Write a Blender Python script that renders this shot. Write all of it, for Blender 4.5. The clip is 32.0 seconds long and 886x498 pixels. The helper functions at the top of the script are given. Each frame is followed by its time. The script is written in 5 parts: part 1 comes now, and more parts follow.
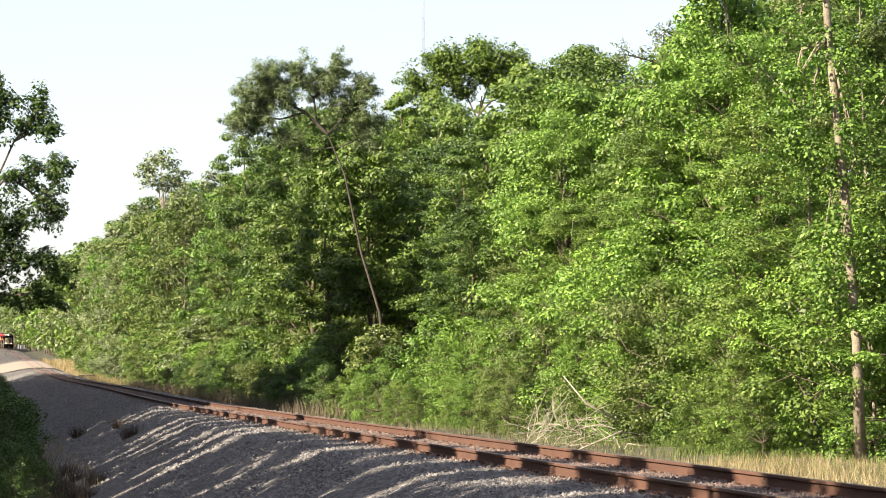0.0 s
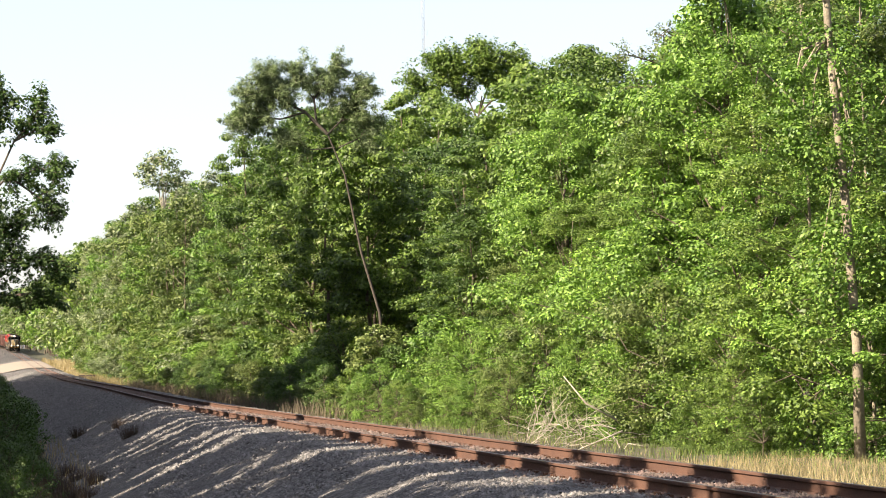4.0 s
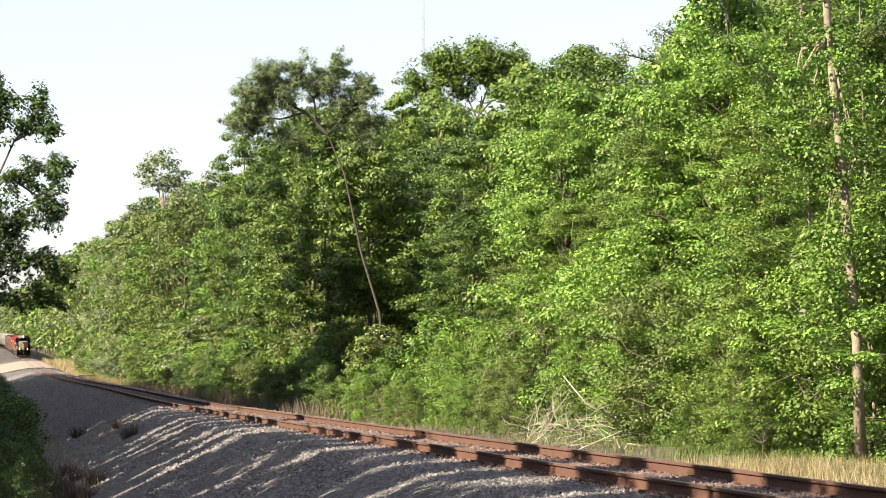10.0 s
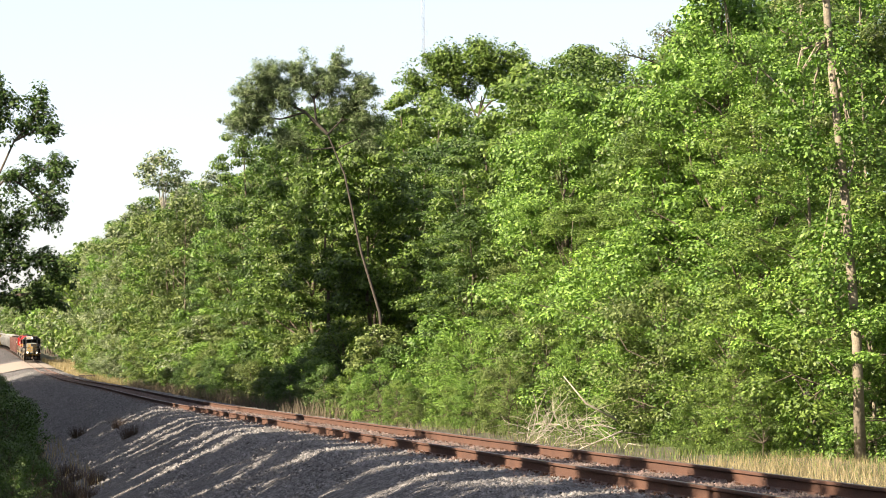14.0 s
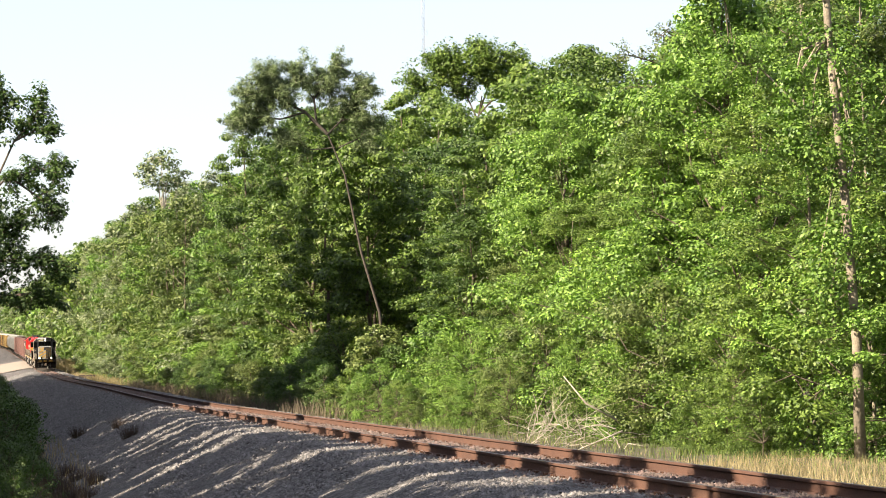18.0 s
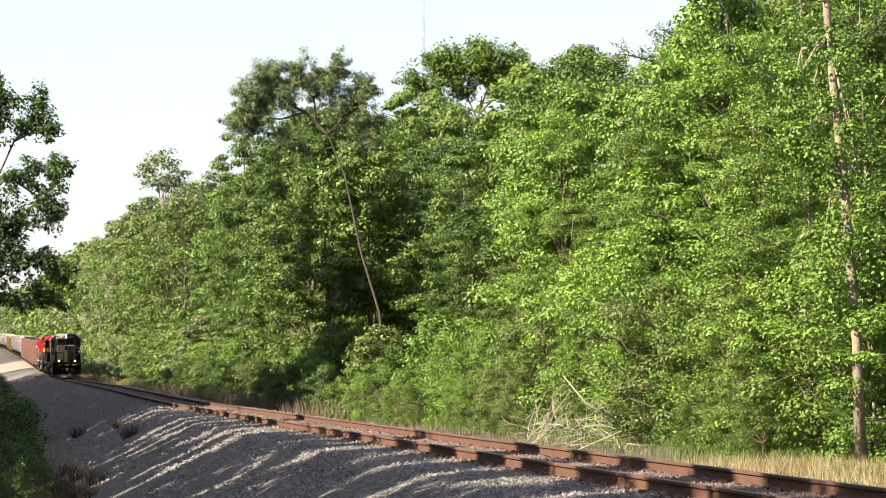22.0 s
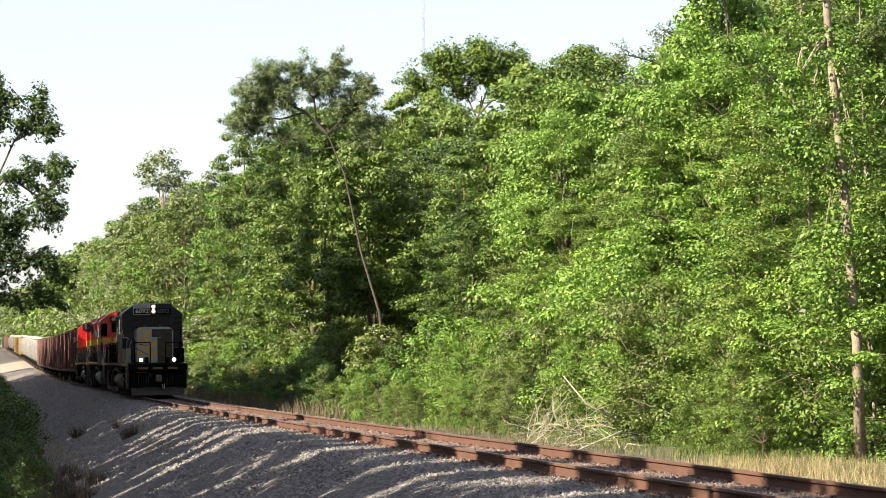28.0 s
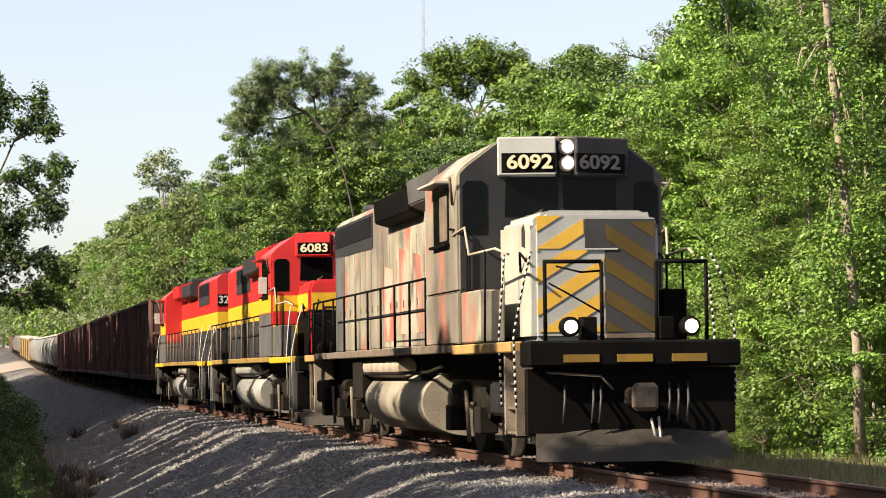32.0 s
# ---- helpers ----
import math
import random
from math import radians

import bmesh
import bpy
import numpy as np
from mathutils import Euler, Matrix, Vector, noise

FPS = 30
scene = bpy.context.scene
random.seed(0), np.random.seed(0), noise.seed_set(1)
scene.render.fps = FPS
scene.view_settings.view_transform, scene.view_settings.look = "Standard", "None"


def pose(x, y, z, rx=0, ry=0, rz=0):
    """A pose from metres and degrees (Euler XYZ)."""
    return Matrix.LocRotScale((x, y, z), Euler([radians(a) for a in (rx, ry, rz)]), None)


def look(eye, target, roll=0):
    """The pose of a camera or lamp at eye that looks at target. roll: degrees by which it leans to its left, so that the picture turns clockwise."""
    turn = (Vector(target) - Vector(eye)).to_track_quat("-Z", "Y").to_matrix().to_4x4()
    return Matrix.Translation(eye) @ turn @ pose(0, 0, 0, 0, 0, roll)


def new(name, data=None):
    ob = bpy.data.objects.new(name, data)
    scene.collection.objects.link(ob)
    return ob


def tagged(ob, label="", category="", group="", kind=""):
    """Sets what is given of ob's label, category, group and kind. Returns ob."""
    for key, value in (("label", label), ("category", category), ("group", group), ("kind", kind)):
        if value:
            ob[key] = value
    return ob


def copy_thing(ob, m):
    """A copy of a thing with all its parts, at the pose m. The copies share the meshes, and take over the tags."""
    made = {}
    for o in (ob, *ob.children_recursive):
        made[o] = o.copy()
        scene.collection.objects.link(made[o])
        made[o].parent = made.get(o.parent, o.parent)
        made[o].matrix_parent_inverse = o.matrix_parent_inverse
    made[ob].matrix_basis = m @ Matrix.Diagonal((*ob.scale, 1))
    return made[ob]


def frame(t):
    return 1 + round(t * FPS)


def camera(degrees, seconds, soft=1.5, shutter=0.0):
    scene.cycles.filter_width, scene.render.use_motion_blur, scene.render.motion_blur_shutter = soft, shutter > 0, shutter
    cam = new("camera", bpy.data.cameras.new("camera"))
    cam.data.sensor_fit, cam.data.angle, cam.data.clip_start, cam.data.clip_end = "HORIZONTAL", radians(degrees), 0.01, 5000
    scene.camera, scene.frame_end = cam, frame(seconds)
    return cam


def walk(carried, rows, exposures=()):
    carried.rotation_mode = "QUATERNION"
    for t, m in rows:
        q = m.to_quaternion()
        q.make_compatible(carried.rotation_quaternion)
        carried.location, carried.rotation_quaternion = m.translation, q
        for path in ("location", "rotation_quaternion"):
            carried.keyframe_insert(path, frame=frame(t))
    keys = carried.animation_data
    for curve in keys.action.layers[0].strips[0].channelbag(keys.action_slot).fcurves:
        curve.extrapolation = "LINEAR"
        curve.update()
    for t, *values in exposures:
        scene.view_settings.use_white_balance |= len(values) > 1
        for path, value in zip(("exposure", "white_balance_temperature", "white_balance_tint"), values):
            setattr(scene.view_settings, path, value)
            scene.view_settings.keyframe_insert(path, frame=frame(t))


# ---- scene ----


def track_line():
    """Centre line of the railway: distance back from the nose's last place, plan, height and heading."""
    knots = [-20, 0, 30, 70, 120, 200, 300, 420, 560, 760]
    bend = [-0.69, -0.62, 0.31, -0.12, 0.05, -0.02, 0.03, -0.02, 0.03, 0.43]
    high = [0.14, 0.0, -0.24, -0.48, -0.50, -0.70, -0.32, 1.21, 2.63, 5.43]
    s = np.arange(-120, 1400, 2.0)
    b = np.interp(s, knots, bend) / 1000
    b[(s < -20) | (s > 760)] = 0
    z = np.interp(s, knots, high)
    z = np.convolve(np.pad(z, 7, mode="edge"), np.ones(15) / 15, "valid")
    at0 = int(np.argmin(abs(s)))
    th = np.cumsum(b) * 2.0
    th = th - th[at0] + radians(11.55)
    x, y = np.cumsum(-np.sin(th)) * 2.0, np.cumsum(np.cos(th)) * 2.0
    return s, x - x[at0] + 2.56, y - y[at0] + 28.70, z, th


TS, TX, TY, TZ, TH = track_line()
SPEED = 20.727
LAST = 32.0


def on_track(s, w=0.0, up=0.0):
    """Place at s metres along the line, w metres off it towards the wood (negative: towards the bank), up over the rails."""
    th = np.interp(s, TS, TH)
    return Vector((np.interp(s, TS, TX) + math.cos(th) * w, np.interp(s, TS, TY) + math.sin(th) * w, np.interp(s, TS, TZ) + up))


# ---- camera ----
cam = camera(22.18, LAST, soft=0.9, shutter=0.05)
EYE = (0.0, 0.0, 1.45)
TILT = radians(2.655)
CAM_POSE = look(EYE, (0, 100 * math.cos(TILT), 1.45 + 100 * math.sin(TILT)), -0.585)
walk(cam, [(0.0, CAM_POSE), (LAST, CAM_POSE)], exposures=[(0.0, 2.11), (29.0, 2.11), (31.0, 2.01), (LAST, 1.86)])

# ---- sky and sun ----
SUN_AZ, SUN_EL = radians(241), radians(35)   # clockwise from +y
world = bpy.data.worlds.new("sky")
scene.world = world
world.use_nodes = True
wn = world.node_tree
sky = wn.nodes.new("ShaderNodeTexSky")
sky.sky_type = "NISHITA"
sky.sun_disc = False
sky.sun_elevation, sky.sun_rotation = SUN_EL, SUN_AZ
sky.air_density, sky.dust_density, sky.ozone_density = 1.0, 1.5, 0.8
haze = wn.nodes.new("ShaderNodeMix")     # thin bright haze over the whole sky
haze.data_type = "RGBA"
haze.inputs[0].default_value = 0.45
haze.inputs[7].default_value = (4.35, 4.20, 4.30, 1)
wn.links.new(sky.outputs[0], haze.inputs[6])
wn.links.new(haze.outputs[2], wn.nodes["Background"].inputs[0])
wn.nodes["Background"].inputs[1].default_value = 0.061
sun = new("sun", bpy.data.lights.new("sun", "SUN"))
sun.data.energy, sun.data.angle, sun.data.color = 4.68, radians(0.6), (1.0, 0.87, 0.67)
SUN_DIR = Vector((math.sin(SUN_AZ) * math.cos(SUN_EL), math.cos(SUN_AZ) * math.cos(SUN_EL), math.sin(SUN_EL)))
sun.matrix_world = look(SUN_DIR * 50, (0, 0, 0))


# ---- materials ----
DULL = 0.48                             # scales every base colour down to balance the raised exposure


def material(name, base, rough=0.8, metal=0.0, second=None, scale=4.0, fine=60.0, bump=0.0, bump_scale=None, random_value=0.0,
             island=0.0, translucent=None, streaks=0.0, third=None, third_scale=0.7, third_at=0.55, emission=None, spec=None, runs=(), grain=0.35):
    """A surface with broad blotches (second), fine grain, optional wear (third), run-down streaks and relief."""
    m = bpy.data.materials.new(name)
    m.use_nodes = True
    nt = m.node_tree
    bsdf = nt.nodes["Principled BSDF"]
    bsdf.inputs["Roughness"].default_value = rough
    bsdf.inputs["Metallic"].default_value = metal
    if spec is not None:
        bsdf.inputs["Specular IOR Level"].default_value = spec
    co = nt.nodes.new("ShaderNodeTexCoord").outputs["Object"]

    def noise_tex(sc, detail=4.0, stretch=None):
        n = nt.nodes.new("ShaderNodeTexNoise")
        n.inputs["Scale"].default_value, n.inputs["Detail"].default_value = sc, detail
        if stretch:
            mp = nt.nodes.new("ShaderNodeMapping")
            mp.inputs["Scale"].default_value = stretch
            nt.links.new(co, mp.inputs[0])
            nt.links.new(mp.outputs[0], n.inputs["Vector"])
        else:
            nt.links.new(co, n.inputs["Vector"])
        return n.outputs["Fac"]

    def ramp(fac, lo, hi):
        r = nt.nodes.new("ShaderNodeMapRange")
        r.inputs[1].default_value, r.inputs[2].default_value = lo, hi
        nt.links.new(fac, r.inputs[0])
        return r.outputs[0]

    def mix(fac, a, b, mode="MIX"):
        x = nt.nodes.new("ShaderNodeMix")
        x.data_type, x.blend_type = "RGBA", mode
        if isinstance(fac, float):
            x.inputs[0].default_value = fac
        else:
            nt.links.new(fac, x.inputs[0])
        for i, v in ((6, a), (7, b)):
            if isinstance(v, tuple):
                x.inputs[i].default_value = (*v, 1)
            else:
                nt.links.new(v, x.inputs[i])
        return x.outputs[2]

    base = tuple(c * DULL for c in base)
    second = tuple(c * DULL for c in second) if second else tuple(c * 0.75 for c in base)
    third = third and tuple(c * DULL for c in third)
    col = mix(ramp(noise_tex(scale), 0.35, 0.65), base, second)
    if third:
        col = mix(ramp(noise_tex(third_scale, 6.0), third_at, third_at + 0.08), col, third)
    for tone, lo, hi, across, down in runs:
        col = mix(ramp(noise_tex(1.0, 6.0, (across, across, down)), lo, hi), col, tuple(c * DULL for c in tone))
    if streaks:
        col = mix(ramp(noise_tex(1.0, 5.0, (4.0, 4.0, 0.35)), 0.5, 0.78), col, mix(streaks, col, (0.05, 0.035, 0.025)))
    col = mix(grain, col, mix(ramp(noise_tex(fine, 3.0), 0.3, 0.7), tuple(c * 0.55 for c in base), tuple(min(1, c * 1.4) for c in base)))
    for amount, socket in ((random_value, "info"), (island, "geo")):
        if amount:
            n = nt.nodes.new("ShaderNodeObjectInfo" if socket == "info" else "ShaderNodeNewGeometry")
            rnd = n.outputs["Random" if socket == "info" else "Random Per Island"]
            hsv = nt.nodes.new("ShaderNodeHueSaturation")
            r = nt.nodes.new("ShaderNodeMapRange")
            r.inputs[3].default_value, r.inputs[4].default_value = 1 - amount, 1 + amount
            nt.links.new(rnd, r.inputs[0])
            nt.links.new(r.outputs[0], hsv.inputs["Value"])
            r2 = nt.nodes.new("ShaderNodeMapRange")
            r2.inputs[3].default_value, r2.inputs[4].default_value = 0.5 + 0.02 * amount, 0.5 - 0.03 * amount
            nt.links.new(rnd, r2.inputs[0])
            nt.links.new(r2.outputs[0], hsv.inputs["Hue"])
            nt.links.new(col, hsv.inputs["Color"])
            col = hsv.outputs[0]
    nt.links.new(col, bsdf.inputs["Base Color"])
    if bump:
        b = nt.nodes.new("ShaderNodeBump")
        b.inputs["Strength"].default_value, b.inputs["Distance"].default_value = bump, 0.02
        nt.links.new(noise_tex(bump_scale or fine, 5.0), b.inputs["Height"])
        nt.links.new(b.outputs[0], bsdf.inputs["Normal"])
    if emission:
        bsdf.inputs["Emission Color"].default_value = (*emission[0], 1)
        bsdf.inputs["Emission Strength"].default_value = emission[1]
    if translucent:
        tr = nt.nodes.new("ShaderNodeBsdfTranslucent")
        tint = mix(1.0, col, translucent, "MULTIPLY")
        nt.links.new(tint, tr.inputs["Color"])
        add = nt.nodes.new("ShaderNodeAddShader")
        nt.links.new(bsdf.outputs[0], add.inputs[0])
        nt.links.new(tr.outputs[0], add.inputs[1])
        nt.links.new(add.outputs[0], nt.nodes["Material Output"].inputs[0])
    return m


def leaf_material(name, base, second, gloss=0.52, shine=0.24):
    base, second = (base[0] * 1.43, base[1] * 1.62, base[2] * 2.3), (second[0] * 1.04, second[1] * 1.22, second[2] * 1.45)
    return material(name, base, rough=gloss, second=second, scale=0.35, fine=3.0, island=0.55, random_value=0.16,
                    translucent=(0.22, 0.34, 0.10), spec=shine)


LEAF_MID = leaf_material("leaf_mid_green", (0.114, 0.154, 0.020), (0.080, 0.122, 0.016))
LEAF_BRIGHT = leaf_material("leaf_fresh_green", (0.146, 0.220, 0.027), (0.108, 0.172, 0.022))
# deep green trees, and shade put into leaf colour on the bank and hollow
LEAF_DARK = leaf_material("leaf_deep_green_shaded", (0.063, 0.098, 0.014), (0.045, 0.075, 0.011))
# pale leaves, with distance haze put into their colour
LEAF_PALE = leaf_material("leaf_pale_grey_green_hazed", (0.165, 0.172, 0.060), (0.130, 0.140, 0.046), 0.5, 0.4)
LEAF_OLIVE = leaf_material("leaf_olive_green", (0.127, 0.145, 0.029), (0.097, 0.115, 0.023))
NEEDLES = leaf_material("pine_needles_dull_green", (0.130, 0.150, 0.050), (0.110, 0.125, 0.042), 0.6)
BARK = material("bark_grey_brown", (0.20, 0.155, 0.11), 0.95, second=(0.13, 0.10, 0.075), scale=3, fine=25, bump=0.8, bump_scale=18)
BARK_DARK = material("pine_bark_dark", (0.125, 0.10, 0.08), 0.95, second=(0.06, 0.05, 0.04), scale=4, fine=25, bump=0.8, bump_scale=18)
BARK_PALE = material("bark_pale_tan", (0.46, 0.38, 0.28), 0.95, second=(0.22, 0.18, 0.14), scale=5, fine=25, bump=0.7, bump_scale=18)
TWIG = material("dead_twig_bleached", (0.74, 0.66, 0.54), 0.9, second=(0.42, 0.36, 0.28), scale=5, fine=40)
EARTH = material("forest_earth", (0.085, 0.075, 0.04), 0.95, second=(0.05, 0.06, 0.022), scale=0.5, fine=9, bump=0.6, bump_scale=7,
                 third=(0.11, 0.10, 0.05), third_scale=0.2, third_at=0.5)


def gravel_material(name, tones, size):
    """Packed crushed stone: every cell is a stone of its own tone and slope."""
    m = bpy.data.materials.new(name)
    m.use_nodes = True
    nt = m.node_tree
    bsdf = nt.nodes["Principled BSDF"]
    bsdf.inputs["Roughness"].default_value = 0.9
    co = nt.nodes.new("ShaderNodeTexCoord").outputs["Object"]
    cells = nt.nodes.new("ShaderNodeTexVoronoi")
    cells.inputs["Scale"].default_value = 1 / size
    nt.links.new(co, cells.inputs["Vector"])
    split = nt.nodes.new("ShaderNodeSeparateColor")
    nt.links.new(cells.outputs["Color"], split.inputs[0])
    ramp = nt.nodes.new("ShaderNodeValToRGB")
    ramp.color_ramp.elements[0].color, ramp.color_ramp.elements[1].color = (*tones[0], 1), (*tones[2], 1)
    ramp.color_ramp.elements.new(0.55).color = (*tones[1], 1)
    nt.links.new(split.outputs[0], ramp.inputs[0])
    stain = nt.nodes.new("ShaderNodeTexNoise")
    stain.inputs["Scale"].default_value, stain.inputs["Detail"].default_value = 0.9, 5.0
    nt.links.new(co, stain.inputs["Vector"])
    reach = nt.nodes.new("ShaderNodeMapRange")
    reach.inputs[1].default_value, reach.inputs[2].default_value, reach.inputs[4].default_value = 0.45, 0.7, 0.6
    nt.links.new(stain.outputs["Fac"], reach.inputs[0])
    dirty = nt.nodes.new("ShaderNodeMix")
    dirty.data_type = "RGBA"
    dirty.inputs[7].default_value = (0.050, 0.040, 0.034, 1)
    nt.links.new(reach.outputs[0], dirty.inputs[0])
    nt.links.new(ramp.outputs[0], dirty.inputs[6])
    nt.links.new(dirty.outputs[2], bsdf.inputs["Base Color"])
    high = nt.nodes.new("ShaderNodeMath")
    high.operation = "MULTIPLY_ADD"
    high.inputs[1].default_value = -1.4
    nt.links.new(cells.outputs["Distance"], high.inputs[0])
    nt.links.new(split.outputs[1], high.inputs[2])
    bump = nt.nodes.new("ShaderNodeBump")
    bump.inputs["Strength"].default_value, bump.inputs["Distance"].default_value = 1.0, size * 0.9
    nt.links.new(high.outputs[0], bump.inputs["Height"])
    nt.links.new(bump.outputs[0], bsdf.inputs["Normal"])
    return m


GRAVEL = gravel_material("ballast_bed", ((0.042, 0.037, 0.037), (0.096, 0.085, 0.085), (0.20, 0.185, 0.178)), 0.075)
STONE = material("ballast_stone", (0.30, 0.28, 0.274), 0.9, second=(0.19, 0.175, 0.172), scale=3, fine=40, island=0.55)
STONE_RUSTY = material("rust_stained_ballast_stone", (0.25, 0.18, 0.155), 0.9, second=(0.15, 0.10, 0.083), scale=3, fine=40, island=0.5)
RUST = material("rusty_rail_side", (0.165, 0.072, 0.043), 0.85, second=(0.105, 0.046, 0.030), scale=2.5, fine=50, bump=0.3, bump_scale=60)
HEAD = material("worn_rail_head", (0.26, 0.185, 0.15), 0.45, metal=0.6, second=(0.20, 0.13, 0.10), scale=3, fine=60)
TIE = material("weathered_tie_wood", (0.115, 0.085, 0.062), 0.95, second=(0.075, 0.055, 0.04), scale=5, fine=30, bump=0.6, bump_scale=25, random_value=0.3)
IRON = material("rusty_iron", (0.16, 0.070, 0.036), 0.85, second=(0.10, 0.045, 0.026), scale=9, fine=70)
GRASS_DRY = material("dry_grass", (0.42, 0.34, 0.19), 0.9, second=(0.32, 0.27, 0.13), scale=0.6, fine=5, island=0.35, translucent=(0.5, 0.45, 0.2))
GRASS_GREEN = material("green_weeds", (0.13, 0.19, 0.035), 0.8, second=(0.16, 0.17, 0.05), scale=0.6, fine=5, island=0.35, translucent=(0.6, 0.8, 0.3))
BRUSH = material("dead_brush_stems", (0.27, 0.21, 0.14), 0.9, second=(0.14, 0.11, 0.07), scale=0.8, fine=6, island=0.45)
DIRT = material("pale_dirt", (0.42, 0.345, 0.28), 0.95, second=(0.33, 0.265, 0.21), scale=0.6, fine=8, bump=0.4, bump_scale=9)


# ---- mesh helpers ----
def mesh_of(name, verts, faces, *mats, smooth=False, slots=None):
    me = bpy.data.meshes.new(name)
    me.from_pydata([tuple(v) for v in verts], [], [tuple(f) for f in faces])
    for m in mats:
        me.materials.append(m)
    if slots is not None:
        me.polygons.foreach_set("material_index", np.asarray(slots, dtype=np.int32))
    if smooth:
        me.polygons.foreach_set("use_smooth", np.ones(len(me.polygons), dtype=bool))
    me.update()
    return me


def part(name, bm, mat, parent, label=""):
    """Links a bmesh (or a ready mesh) as one mesh object under a thing or under a part."""
    if isinstance(bm, bpy.types.Mesh):
        me = bm
    else:
        me = bpy.data.meshes.new(name)
        bm.to_mesh(me)
        bm.free()
        me.materials.append(mat)
    ob = new(name, me)
    ob.parent = parent
    return tagged(ob, label)


def fast_mesh(name, verts, quads, mat, smooth=False):
    """A mesh from numpy arrays: verts (n, 3), faces (m, 3 or 4)."""
    me = bpy.data.meshes.new(name)
    n, m, k = len(verts), len(quads), quads.shape[1]
    me.vertices.add(n)
    me.vertices.foreach_set("co", np.asarray(verts, dtype=np.float32).ravel())
    me.loops.add(m * k)
    me.loops.foreach_set("vertex_index", np.asarray(quads, dtype=np.int32).ravel())
    me.polygons.add(m)
    me.polygons.foreach_set("loop_start", np.arange(0, m * k, k, dtype=np.int32))
    if smooth:
        me.polygons.foreach_set("use_smooth", np.ones(m, dtype=bool))
    me.materials.append(mat)
    me.update(calc_edges=True)
    return me


def tube(bm, points, radii, sides=8, cap=True):
    """A tapered tube through points."""
    pts = [Vector(p) for p in points]
    rings = []
    side = None
    for i, p in enumerate(pts):
        d = (pts[min(i + 1, len(pts) - 1)] - pts[max(i - 1, 0)]).normalized()
        if side is None:
            side = d.orthogonal().normalized()
        side = (side - d * side.dot(d)).normalized()
        other = d.cross(side)
        rings.append([bm.verts.new(p + (side * math.cos(a) + other * math.sin(a)) * radii[i])
                      for a in (2 * math.pi * k / sides for k in range(sides))])
    for a, b in zip(rings, rings[1:]):
        for k in range(sides):
            f = bm.faces.new((a[k], a[(k + 1) % sides], b[(k + 1) % sides], b[k]))
            f.smooth = True
    if cap:
        bm.faces.new(rings[0][::-1])
        bm.faces.new(rings[-1])


def box(bm, lo, hi):
    lo, hi = Vector(lo), Vector(hi)
    bmesh.ops.create_cube(bm, size=1, matrix=Matrix.Translation((lo + hi) / 2) @ Matrix.Diagonal((*(hi - lo), 1)))


# ---- ground ----
def ground_drop(s, w):
    """Height of the ground under the rails' level at w metres off the line (positive: wood side)."""
    if w > 0:
        d = np.interp(w, [0, 1.5, 2.3, 3.9, 6.5, 12, 60, 600], [0.17, 0.18, 0.24, 0.80, 0.70, 0.75, 0.9, 1.0])
    else:
        low = np.interp(s, [-60, -28, -16, 10, 200, 300, 340], [0.1, 0.1, 0.7, 2.1, 2.1, 1.2, 0.9])
        d = np.interp(-w, [0, 1.5, 2.2, 5.9, 8.0, 60, 600], [0.17, 0.18, 0.24, 0.24 + 0.9 * (low - 0.24), low, low, low])
    return d


def ground_z(s, w):
    base = np.interp(s, TS, TZ)
    return base - ground_drop(s, w)


def build_ground():
    ss = np.concatenate([np.arange(-100, 120, 2.0), np.arange(120, 400, 5.0), np.arange(400, 1399, 20.0)])
    ws = np.array([-3000, -600, -200, -80, -40, -25, -16, -12, -10, -8, -6.8, -5.9, -5, -4, -3.2, -2.6, -2.2, -1.5, -.75, 0, .75, 1.5, 2.3, 3, 3.9, 5, 6.5, 8, 10,
                   14, 20, 40, 80, 200, 600, 3000.0])
    rng = np.random.RandomState(3)
    vs = []
    for s in ss:
        for w in ws:
            p = on_track(s, w)
            j = 0.0 if abs(w) < 2.3 else 0.05 if abs(w) < 7 else 0.12
            vs.append((p.x, p.y, ground_z(s, w) + rng.uniform(-j, j)))
    n = len(ws)
    fs, slots = [], []
    for i in range(len(ss) - 1):
        for k in range(n - 1):
            fs.append((i * n + k, i * n + k + 1, (i + 1) * n + k + 1, (i + 1) * n + k))
            c = (ws[k] + ws[k + 1]) / 2
            slots.append(1 if -6.2 < c < 3.4 else 0)
    g = new("ground", mesh_of("ground", vs, fs, EARTH, GRAVEL, smooth=True, slots=slots))
    tagged(g, "brown earth and grey ballast bank under the railway", "ground", kind="structure")


build_ground()


# ---- railway track ----
def rail_profile():
    half = [(0.076, 0.0), (0.076, 0.012), (0.012, 0.030), (0.009, 0.125), (0.036, 0.138), (0.036, 0.166), (0.028, 0.172)]
    return half + [(-a, b) for a, b in reversed(half)]


